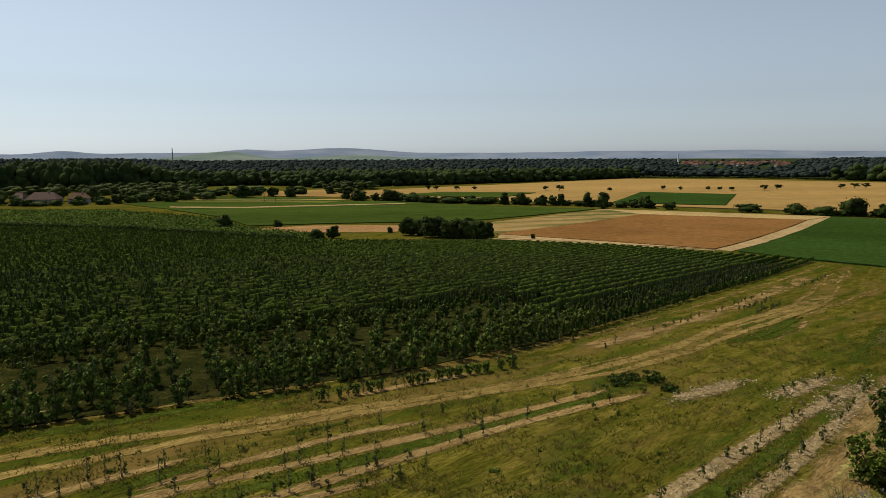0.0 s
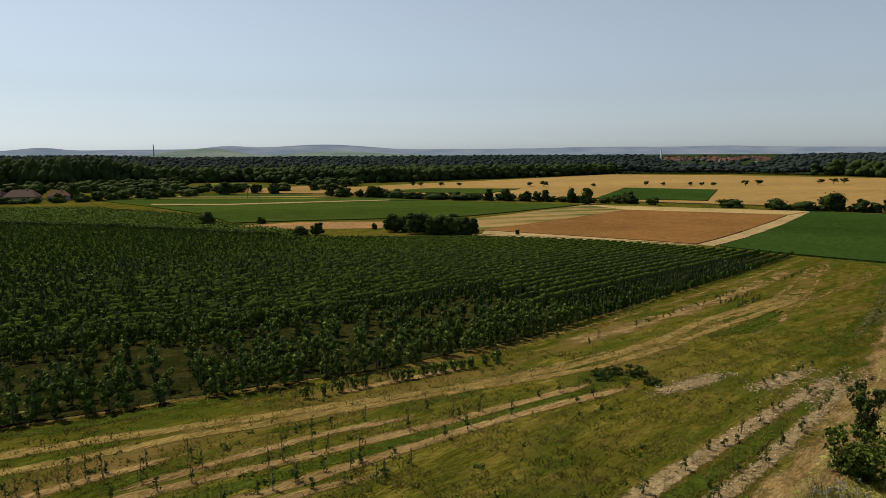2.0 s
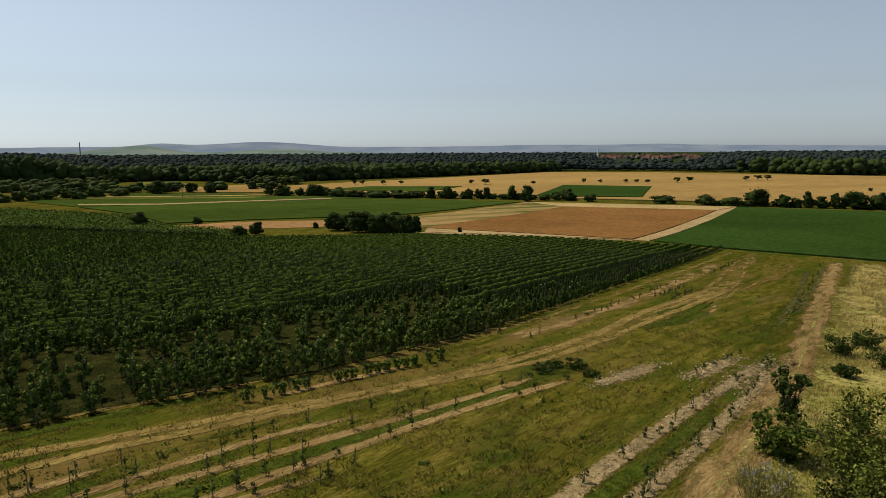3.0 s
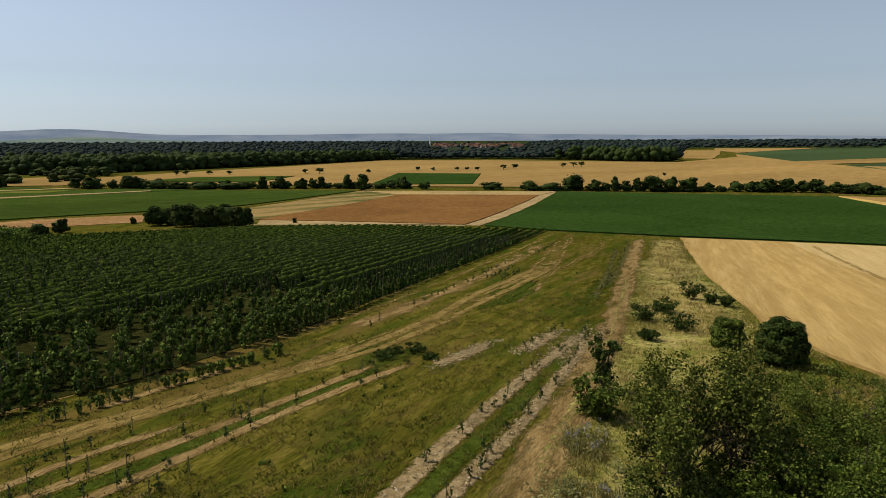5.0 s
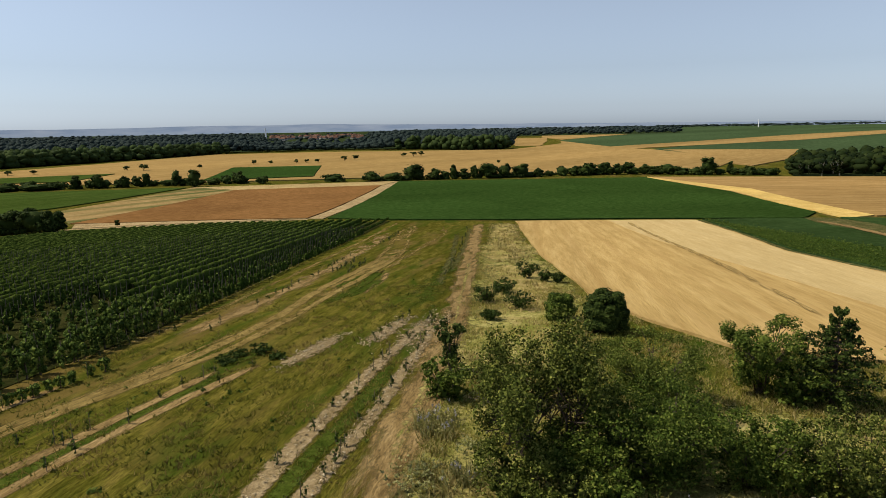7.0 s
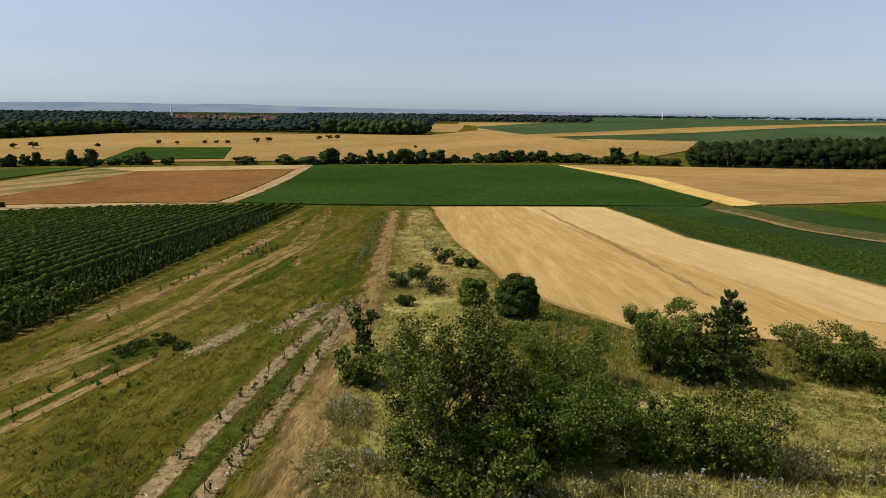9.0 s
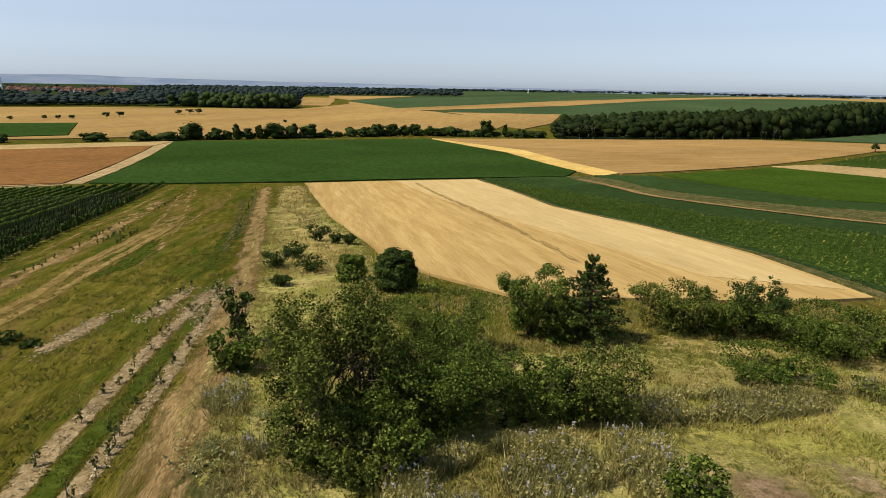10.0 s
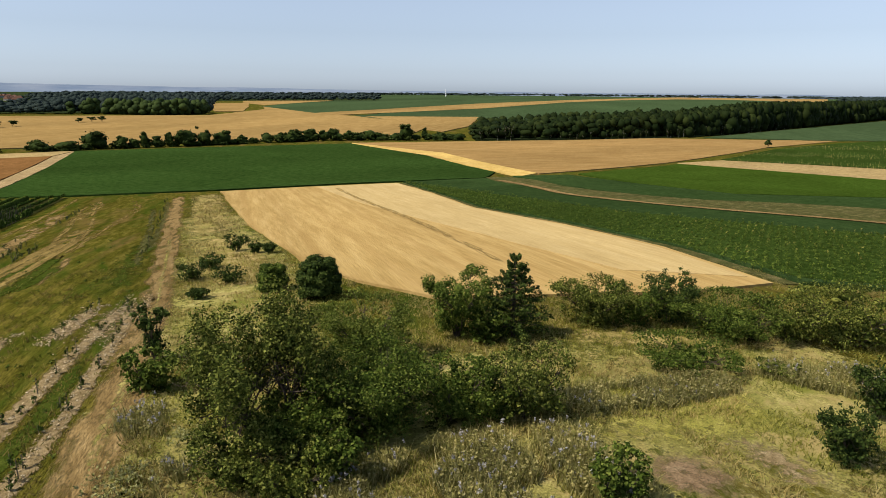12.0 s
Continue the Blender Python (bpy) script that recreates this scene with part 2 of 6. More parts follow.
VINE_LEAF = foliage("vine_leaves", (0.025, 0.05, 0.009), (0.075, 0.122, 0.021), (0.21, 0.275, 0.06), 0.08, 0.12, 0.5)
BUSH_LEAF = foliage("bush_leaves", (0.03, 0.056, 0.009), (0.075, 0.118, 0.019), (0.185, 0.23, 0.05), 0.2, 0.35, 0.6)
OLIVE_LEAF = foliage("olive_leaves", (0.03, 0.046, 0.009), (0.092, 0.122, 0.022), (0.28, 0.305, 0.075), 0.2, 0.5, 0.6)
DARK_LEAF = foliage("dark_leaves", (0.02, 0.038, 0.01), (0.044, 0.073, 0.016), (0.1, 0.138, 0.033), 0.2, 0.35, 0.5)
FOREST_LEAF = foliage("forest_leaves", (0.032, 0.054, 0.017), (0.041, 0.067, 0.02), (0.054, 0.084, 0.025), 0.1, 0.02, 0.6)
SCRUB_LEAF = foliage("scrub_leaves", (0.026, 0.045, 0.012), (0.05, 0.078, 0.019), (0.09, 0.12, 0.032), 0.1, 0.05)
# bluer copy of the forest leaves: distance haze put into the colour
HAZED_FOREST_LEAF = foliage("hazed_forest_leaves", (0.029, 0.045, 0.044), (0.033, 0.051, 0.048), (0.039, 0.058, 0.053), 0.1, 0.01, 0.5)
HEDGE_LEAF = foliage("hedge_leaves", (0.015, 0.03, 0.008), (0.033, 0.056, 0.013), (0.07, 0.1, 0.025), 0.15)
POPLAR_LEAF = foliage("poplar_leaves", (0.01, 0.02, 0.006), (0.018, 0.031, 0.009), (0.034, 0.05, 0.014), 0.15, 0.05)
MEADOW_BLADE = foliage("meadow_blades", (0.07, 0.085, 0.013), (0.14, 0.145, 0.027), (0.25, 0.225, 0.06), 0.5, 0.12)
MEADOW_STRAW = foliage("meadow_straw", (0.13, 0.103, 0.03), (0.23, 0.178, 0.06), (0.35, 0.28, 0.105), 0.5, 0.12)
GRASS_BLADE = foliage("grass_blades", (0.12, 0.14, 0.023), (0.26, 0.265, 0.055), (0.42, 0.4, 0.12), 0.35, 0.12)
DRY_BLADE = foliage("dry_blades", (0.22, 0.18, 0.065), (0.38, 0.31, 0.12), (0.54, 0.45, 0.2), 0.3, 0.12)
WEED_LEAF = foliage("weed_stalks", (0.17, 0.18, 0.055), (0.35, 0.335, 0.125), (0.58, 0.53, 0.27), 0.45, 0.4)
FLOWER = foliage("blue_flowers", (0.24, 0.24, 0.25), (0.36, 0.36, 0.38), (0.5, 0.5, 0.52), 0.3, 0.4)
WHITE_FLOWER = foliage("white_flowers", (0.2, 0.22, 0.08), (0.32, 0.33, 0.14), (0.45, 0.45, 0.24), 0.3, 0.4)
BARK = plain("bark", (0.028, 0.022, 0.017), (0.085, 0.068, 0.052), 14, 0.9, (1, 1, 4))
PALE_BARK = plain("pale_bark", (0.2, 0.18, 0.15), (0.36, 0.33, 0.29), 6, 0.9, (1, 1, 4))
STAKE_WOOD = plain("stake_wood", (0.09, 0.07, 0.05), (0.2, 0.165, 0.12), 20, 0.85, (1, 1, 6))
RENDERED_WALL = plain("rendered_wall", (0.2, 0.19, 0.175), (0.29, 0.28, 0.26), 1.5)
BROWN_TILES = plain("brown_roof_tiles", (0.05, 0.03, 0.028), (0.085, 0.052, 0.047), 2.5)
RED_TILES = plain("red_roof_tiles", (0.08, 0.04, 0.028), (0.12, 0.062, 0.042), 2.5)
WINDOW_DARK = plain("window_glass", (0.03, 0.035, 0.04), (0.06, 0.065, 0.07), 3, 0.15)
PALE_METAL = plain("pale_cladding", (0.6, 0.62, 0.64), (0.75, 0.76, 0.77), 0.5, 0.5)
GREY_STEEL = plain("grey_concrete", (0.2, 0.2, 0.2), (0.3, 0.3, 0.3), 1, 0.7)
# hill tones with the haze in the base colour, plus a faint glow
HILL_BLUE = painted_haze("blue_haze", (0.1, 0.138, 0.205), (0.15, 0.185, 0.245), 0.15)
HILL_GREEN = painted_haze("green_haze", (0.075, 0.115, 0.115), (0.14, 0.175, 0.16), 0.1)
# paler, less saturated crop green, with the haze of distance in it
HAZED_CROP = soil_cover("hazed_green_crop", grain=0.3, dark=(0.04, 0.068, 0.03), mid=(0.052, 0.086, 0.038), light=(0.068, 0.104, 0.048), fine=0.2, coarse=0.006, bump=0.2, turn=15, stretch=(5, 1, 1))
YELLOW_MEADOW = soil_cover("yellow_meadow", grain=0.4, dark=(0.08, 0.1, 0.018), mid=(0.13, 0.145, 0.03), light=(0.2, 0.19, 0.05), fine=0.4, coarse=0.02, bump=0.3, turn=8, stretch=(6, 1, 1))
GREY_CROP = soil_cover("grey_green_crop", grain=0.6, dark=(0.022, 0.046, 0.014), mid=(0.036, 0.068, 0.021), light=(0.055, 0.092, 0.03), fine=0.7, coarse=0.04, bump=0.8)
SUNFLOWER_LEAF = foliage("sunflower_plant_leaves", (0.05, 0.088, 0.013), (0.088, 0.138, 0.022), (0.16, 0.2, 0.042), 0.25, 0.05, 0.5)
BRIGHT_CROP = soil_cover("bright_crop", grain=0.5, dark=(0.03, 0.062, 0.008), mid=(0.046, 0.086, 0.012), light=(0.066, 0.108, 0.018), fine=0.8, coarse=0.03, bump=0.8)
SUNFLOWER_HEAD = foliage("sunflower_heads", (0.14, 0.16, 0.04), (0.22, 0.23, 0.06), (0.36, 0.33, 0.1))
DRY_CUTTING = foliage("dry_cuttings", (0.22, 0.18, 0.11), (0.4, 0.33, 0.22), (0.66, 0.58, 0.43), 0.1)
LIGHT_LEAF = foliage("light_leaves", (0.06, 0.09, 0.015), (0.14, 0.185, 0.034), (0.26, 0.3, 0.075), 0.38, 0.35, 0.5)

# ---- building helpers ----


def mesh_of(name, verts, faces, material, smooth=False):
    """A mesh from arrays: faces all with the same number of corners."""
    verts, faces = np.asarray(verts, np.float32), np.asarray(faces, np.int32)
    me = bpy.data.meshes.new(name)
    count, sides = faces.shape
    me.vertices.add(len(verts))
    me.vertices.foreach_set("co", verts.ravel())
    me.loops.add(count * sides)
    me.loops.foreach_set("vertex_index", faces.ravel())
    me.polygons.add(count)
    me.polygons.foreach_set("loop_start", np.arange(0, count * sides, sides, dtype=np.int32))
    me.polygons.foreach_set("use_smooth", np.full(count, smooth))
    me.materials.append(material)
    me.update(calc_edges=True)
    me.validate()
    return me


def part(name, data, parent, label=""):
    """One mesh object under a thing."""
    ob = new(name, data)
    ob.parent = parent
    return tagged(ob, label=label)


def joined(*pieces):
    """(verts, faces) of several pieces as one."""
    verts, faces, n = [], [], 0
    for v, f in pieces:
        verts.append(v)
        faces.append(np.asarray(f) + n)
        n += len(v)
    return np.concatenate(verts), np.concatenate(faces)


def tube(points, radii, sides=6):
    """A tapered limb along points, in quads, with a closed tip."""
    points = np.asarray(points, float)
    radii = np.asarray(radii, float)
    ways = np.gradient(points, axis=0)
    ways /= np.linalg.norm(ways, axis=1)[:, None] + 1e-9
    ref = np.where(np.abs(ways[:, 2:3]) > 0.9, np.array([[1.0, 0, 0]]), np.array([[0, 0, 1.0]]))
    u = np.cross(ways, ref)
    u /= np.linalg.norm(u, axis=1)[:, None]
    w = np.cross(ways, u)
    a = np.arange(sides) * 2 * np.pi / sides
    rings = points[:, None] + radii[:, None, None] * (np.cos(a)[None, :, None] * u[:, None] + np.sin(a)[None, :, None] * w[:, None])
    n = len(points)
    i, j = np.meshgrid(np.arange(n - 1), np.arange(sides), indexing="ij")
    k = (j + 1) % sides
    faces = np.stack([i * sides + j, i * sides + k, (i + 1) * sides + k, (i + 1) * sides + j], -1).reshape(-1, 4)
    return rings.reshape(-1, 3), faces


def leaves(rng, centres, radii, number, size, shell=0.55, droop=0.0, skyward=0.35, scatter=0.35):
    """Small four-cornered leaves strewn through ellipsoid clumps, denser towards their skins."""
    centres, radii = np.atleast_2d(centres).astype(float), np.atleast_2d(radii).astype(float)
    pick = rng.integers(0, len(centres), number)
    way = rng.normal(size=(number, 3))
    way /= np.linalg.norm(way, axis=1)[:, None]
    depth = shell + (1.08 - shell) * rng.random(number) ** 0.6
    place = centres[pick] + way * radii[pick] * depth[:, None]
    normal = way + rng.normal(size=(number, 3)) * scatter + np.array([0, 0, skyward])
    normal /= np.linalg.norm(normal, axis=1)[:, None]
    side = np.cross(normal, rng.normal(size=(number, 3)))
    side /= np.linalg.norm(side, axis=1)[:, None] + 1e-9
    tip = np.cross(normal, side)
    tip[:, 2] -= droop
    s = size * (0.6 + 0.8 * rng.random(number))[:, None]
    verts = np.stack([place - tip * s * 0.6, place + side * s * 0.42, place + tip * s * 0.7, place - side * s * 0.42], 1).reshape(-1, 3)
    return verts, np.arange(number * 4).reshape(-1, 4)


def clods(rng, centres, radii, sides=6, rings=4, rough=0.16):
    """Closed uneven lumps: the solid hearts of far crowns and vines."""
    centres, radii = np.asarray(centres, float), np.asarray(radii, float)
    n = len(centres)
    level = np.radians(np.linspace(-75, 80, rings))
    a = np.arange(sides) * 2 * np.pi / sides + rng.random((n, 1, 1)) * 6
    shape = np.stack([np.cos(a) * np.cos(level)[None, :, None], np.sin(a) * np.cos(level)[None, :, None], np.sin(level)[None, :, None] + 0 * a], -1)
    shape = shape * (1 + rng.normal(size=(n, rings, sides, 1)) * rough)
    verts = (centres[:, None, None] + shape * radii[:, None, None]).reshape(-1, 3)
    i, j = np.meshgrid(np.arange(rings - 1), np.arange(sides), indexing="ij")
    k = (j + 1) % sides
    one = np.stack([i * sides + j, i * sides + k, (i + 1) * sides + k, (i + 1) * sides + j], -1).reshape(-1, 4)
    faces = (np.arange(n)[:, None, None] * rings * sides + one[None]).reshape(-1, 4)
    return verts, faces


def blades(rng, x, y, tall, wide, lean=0.7):
    """Upright blades of grass or stalks on the ground at x, y: one triangle each."""
    n = len(x)
    z = land(x, y)
    a = rng.random(n) * 2 * np.pi
    foot = np.stack([x, y, z], 1)
    side = np.stack([np.cos(a), np.sin(a), np.zeros(n)], 1) * (wide * (0.6 + 0.8 * rng.random(n)))[:, None]
    tip = foot + np.stack([rng.normal(size=n) * lean, rng.normal(size=n) * lean, np.ones(n)], 1) * (tall * (0.5 + rng.random(n)))[:, None]
    verts = np.stack([foot - side, foot + side, tip], 1).reshape(-1, 3)
    return verts, np.arange(n * 3).reshape(-1, 3)


def inside(x, y, ring):
    """Whether points lie in a ring of corners."""
    hit = np.zeros(np.shape(x), bool)
    for (ax, ay), (bx, by) in zip(ring, ring[1:] + ring[:1]):
        cross = ((ay > y) != (by > y)) & (x < (bx - ax) * (y - ay) / (by - ay + 1e-12) + ax)
        hit ^= cross
    return hit


def draped(name, ring, lift, material, cell, label, category="field", wobble=0.4, kind=""):
    """A field laid over the land: cut into cells, with crop-high sides and slightly uneven borders."""
    bm = bmesh.new()
    bm.faces.new([bm.verts.new((x, y, 0)) for x, y in ring])
    for axis in (0, 1):
        low, high = min(c[axis] for c in ring), max(c[axis] for c in ring)
        for k in range(1, int((high - low) / cell) + 1):
            at, no = [0, 0, 0], [0, 0, 0]
            at[axis], no[axis] = low + k * cell, 1
            bmesh.ops.bisect_plane(bm, geom=bm.verts[:] + bm.edges[:] + bm.faces[:], plane_co=at, plane_no=no)
    for v in bm.verts:
        if v.is_boundary:
            shift = noise.noise_vector((v.co.x * 0.13, v.co.y * 0.13, len(ring)))
            v.co.x += shift.x * wobble
            v.co.y += shift.y * wobble
    for v in bm.verts:
        v.co.z = float(land(v.co.x, v.co.y)) + lift
    rim = bmesh.ops.extrude_edge_only(bm, edges=[e for e in bm.edges if e.is_boundary])
    for v in rim["geom"]:
        if isinstance(v, bmesh.types.BMVert):
            v.co.z -= lift + 0.3
    bmesh.ops.recalc_face_normals(bm, faces=bm.faces[:])
    me = bpy.data.meshes.new(name)
    bm.to_mesh(me)
    bm.free()
    me.materials.append(material)
    return tagged(new(name, me), label, category, kind=kind)


def smooth_line(points, step):
    """A line through points, rounded and cut into steps."""
    p = np.asarray(points, float)
    for _ in range(2):
        q = np.empty((2 * len(p) - 2, 2))
        q[0::2], q[1::2] = p[:-1] * 0.75 + p[1:] * 0.25, p[:-1] * 0.25 + p[1:] * 0.75
        p = np.concatenate([p[:1], q, p[-1:]])
    run = np.concatenate([[0], np.cumsum(np.linalg.norm(np.diff(p, axis=0), axis=1))])
    s = np.linspace(0, run[-1], max(3, int(run[-1] / step)))
    return np.stack([np.interp(s, run, p[:, 0]), np.interp(s, run, p[:, 1])], 1)


BARE = []          # lines of bare soil, kept free of grass


def ribbon(name, points, width, material, lift, label, category="track", ends=True, strength=0.85):
    """A worn strip laid on the land, whose borders fray out."""
    line = smooth_line(points, 0.8 if np.hypot(*points[0]) < 60 else 1.5)
    if material not in (VINE_WEEDS, LUSH, YELLOW_GRASS, DARK_RUT, OLIVE_GRASS, FRESH_GRASS, RUT):
        BARE.append((line, width))
    way = np.gradient(line, axis=0)
    way /= np.linalg.norm(way, axis=1)[:, None]
    across = np.stack([-way[:, 1], way[:, 0]], 1)
    offsets = np.linspace(-1, 1, 9)
    grid = line[:, None] + across[:, None] * (offsets * width * 0.75)[None, :, None]
    z = land(grid[..., 0], grid[..., 1]) + lift * 0.4
    verts = np.concatenate([grid, z[..., None]], -1).reshape(-1, 3)
    n, m = len(line), len(offsets)
    i, j = np.meshgrid(np.arange(n - 1), np.arange(m - 1), indexing="ij")
    faces = np.stack([i * m + j, (i + 1) * m + j, (i + 1) * m + j + 1, i * m + j + 1], -1).reshape(-1, 4)
    me = mesh_of(name, verts, faces[:, ::-1], material, True)
    inward = np.tile(1 - np.abs(offsets) ** 1.6, (n, 1))
    if ends:
        fade = np.minimum(1, np.minimum(np.arange(n), np.arange(n)[::-1]) / 4)
        inward = inward * fade[:, None]
    wear = np.array([[noise.noise((p[0] * 0.35, p[1] * 0.35, k * 1.7)) for k in range(m)] for p in line])
    inward = inward * np.clip(strength + 0.55 * wear, 0, 1.2)
    me.attributes.new("inward", "FLOAT", "POINT").data.foreach_set("value", inward.astype(np.float32).ravel())
    return tagged(new(name, me), label, category, kind="structure")


# ---- the ground ----
RINGS, SECTORS = 190, 300
radius = np.concatenate([[0.0], 1.2 * (4950 / 1.2) ** (np.arange(RINGS) / (RINGS - 1))])
turn = np.arange(SECTORS) * 2 * np.pi / SECTORS
gx, gy = radius[:, None] * np.cos(turn), radius[:, None] * np.sin(turn)
gi, gj = np.meshgrid(np.arange(RINGS), np.arange(SECTORS), indexing="ij")
gk = (gj + 1) % SECTORS
ground_faces = np.stack([gi * SECTORS + gj, (gi + 1) * SECTORS + gj, (gi + 1) * SECTORS + gk, gi * SECTORS + gk], -1).reshape(-1, 4)
ground = new("ground", mesh_of("ground", np.stack([gx, gy, land(gx, gy)], -1).reshape(-1, 3), ground_faces, MEADOW, True))
tagged(ground, "rough meadow of dry and green grass on a low hill", "ground", kind="structure")

# ---- fields ----
VINEYARD = [(76, 127), (61, 133), (43, 150), (13, 164), (-28, 167), (-66, 190), (-117, 221), (-170, 241), (-210, 190), (-120, 10), (-60, 12), (-22, 29),
            (-3, 38), (8, 47), (19, 60), (40, 85)]
draped("darkened_vineyard_soil", VINEYARD, 0.05, DARKENED_VINE_SOIL, 8, "weedy brown earth between the vine rows, darkened like shaded gaps", "soil", kind="structure")
draped("stubble_field", [(16.6, 193.8), (65.4, 150.3), (149.9, 258.2), (90.1, 286.2)], 0.25, RED_STUBBLE, 14, "reddish-brown ripe grain field behind the vineyard")
draped("straw_field", [(16.4, 242), (80, 318), (90, 286.5), (16.2, 194.5)], 0.2, PATCHY_STRAW, 14, "patchy pale straw field with greenish stains")
draped("straw_margin", [(80.4, 318), (169.8, 274.9), (150.2, 258.6), (90.5, 286.8)], 0.22, PALE_STRAW, 14, "pale straw margin along a brown field")
draped("sandy_margin", [(65.0, 149.0), (67.6, 145.4), (169.5, 274.0), (150.3, 258.0)], 0.15, SANDY, 14, "pale sandy track beside a brown field", "track", kind="structure")
draped("crop_field", [(68.4, 144.5), (168.8, 273), (271, 200.5), (229.7, 131.5), (177.3, 77), (157, 71), (97, 107.3), (77, 128)], 0.35, CROP, 12, "dark green field of leafy crop")
draped("beet_field", [(-142, 328), (0, 359), (77, 318), (17.4, 256.6), (0, 248.6), (-45, 241), (-72, 233), (-99, 280)], 0.4, LIGHT_CROP, 16, "green crop field bordered by a sandy path")
draped("pasture", [(-200, 384), (-36, 386), (0, 363), (-144, 331)], 0.3, LIGHT_CROP, 20, "light green pasture strip")
draped("mown_meadow", [(-160, 440), (-83, 420), (-60, 390), (-150, 392)], 0.3, LIGHT_CROP, 20, "mown yellowish meadow strip")
draped("fallow_strip", [(-70, 219), (-49, 233.5), (-15.5, 233.3), (-15, 204.2), (-41, 204.2)], 0.12, RED_SOIL, 10, "bare reddish soil strip")
draped("far_vineyard_soil", [(-235, 335), (-173, 330), (-99, 277), (-73, 231), (-41, 200), (-30, 168.5), (-92, 211), (-172, 244), (-212, 192), (-330, 215), (-330, 330)], 0.12, LIGHT_CROP, 16, "dark green rows of a farther vineyard", "vineyard")
draped("grain_field", [(-115, 440), (-72, 496), (0, 559), (40, 588), (214, 737), (330, 690), (490, 548), (691, 660), (568, 459), (408, 236), (330, 205), (200, 292), (93, 345), (0, 411)],
       0.5, FAR_WHEAT, 40, "wide golden field of ripe grain", wobble=2.0)
draped("maize_field", [(95, 356), (146, 465), (201, 433), (151, 337)], 0.9, CROP, 30, "dark green maize plot inside the grain")
draped("clover_field", [(-30, 445), (0, 475), (68, 462), (37, 408), (0, 424)], 0.9, LIGHT_CROP, 30, "green plot beside the grain")
draped("wheat_field", [(95.4, 104.6), (131, 82.6), (112, 62), (91.8, 43), (79.8, 24.2), (68.6, 9.9), (55.5, -0.5), (47.5, 5), (41.2, 12.5), (36, 19.8), (37.5, 27), (42, 36), (59.5, 60.3)],
       0.22, WHEAT, 4, "golden ripe wheat field with dark tramlines")
draped("tan_field", [(275.5, 203), (311, 167), (365, 113), (413, 74), (457, -27), (377, 8.3), (253.3, 39.8), (180.5, 64)], 0.3, TAN_STUBBLE, 20, "tan-brown stubble field in front of the wood")
draped("golden_margin", [(275, 202.5), (246.5, 132), (181.5, 65), (167, 65), (177.8, 76), (230.2, 130.5), (271.5, 200)], 0.34, GOLD, 16, "golden-yellow strip along a green field")
draped("far_green_field", [(438, 47), (566, 4.3), (845, -92), (980, -260), (475, -120), (475, -53.6), (459, -28)], 0.5, HAZED_CROP, 40, "green crop field rising beside the wood")
draped("sunflower_field", [(282.5, 22.6), (362, 5), (434, -27), (474, -54), (460, -130), (283, -80), (283, -33)], 0.5, SUNFLOWERS, 16, "green sunflower field with pale heads")
draped("straw_strip", [(256.3, 35.7), (281, 22.3), (281.5, -33), (281, -80), (232, -80), (235.5, -28)], 0.3, PALE_STRAW, 14, "pale straw strip between sunflowers")
draped("sunflower_field", [(187, 54), (240, 37), (250, 34), (234, -28), (230, -80), (172, -80), (176, -22), (155.5, 8.2), (166.3, 32)], 0.45, BRIGHT_CROP, 12, "bright green field of young sunflowers")
draped("bean_field", [(181.5, 54.8), (165.8, 32), (155, 8.2), (175.5, -22), (171, -80), (133, -80), (134.5, -17), (129.8, -2.3), (126.5, 11.6), (137.3, 29.7), (146.8, 45), (167, 67)], 0.4, GREY_CROP, 12, "bluish-green low crop field")
draped("dry_strip", [(156.6, 70.5), (163, 67), (156.9, 56.1), (144.3, 44.5), (138.9, 36.3), (134.7, 23.4), (134.1, 12.4), (142, -2.4), (146, -17.0), (146, -80), (119, -80), (119.5, -14.3), (119.1, -10.3), (118.6, -2.3), (117.3, 6.2), (118.0, 15.5), (120.6, 26.0), (125.3, 38.5), (136.9, 48.8), (148, 64)],
       0.42, DRY_STRIP, 6, "dry weedy strip with a few crop plants", "verge")
ribbon("field_track", [(152, 67), (146, 58), (136, 48), (124.5, 38), (120, 26), (117.5, 15.5), (116.8, 6.2), (117.8, -2.3), (118.6, -14), (118.6, -40)], 2.2, DIRT, 1.2, "narrow earth track along the weedy strip", "track", strength=1.1)
draped("sunflower_field", [(132.5, 82), (157, 70), (130.4, 40.2), (120.6, 21), (119.4, 6.4), (117.8, -6.3), (117, -15.2), (117, -80), (70, -50), (57.5, -2.5), (70, 9), (81, 23.5), (93, 42.5), (113, 61.5)], 0.35, GREY_CROP, 8, "green sunflower field along the wheat")
draped("far_plain", [(1000, 960), (1500, 1640), (3200, 3600), (4780, 900), (4780, -600), (1900, -420), (960, -150), (900, 0), (700, 300), (640, 520)], 0.3, HAZED_CROP, 200, "green plain of distant fields", "field", wobble=3)
draped("grain_field", [(568, 460), (691, 661), (797, 766), (616, 508), (585, 449), (577, 423), (504, 309), (464, 226), (391, 211), (408, 236)], 0.45, FAR_WHEAT, 40, "golden grain at the edge of a wide field", wobble=1)
draped("far_green_field", [(616, 509), (659, 507), (851, 545), (1338, 627), (2131, 682), (3106, 745), (2905, 930), (2834, 1479), (2032, 1296), (1424, 1091), (993, 888), (790, 760)], 0.6, HAZED_CROP, 160, "distant green field", wobble=6)
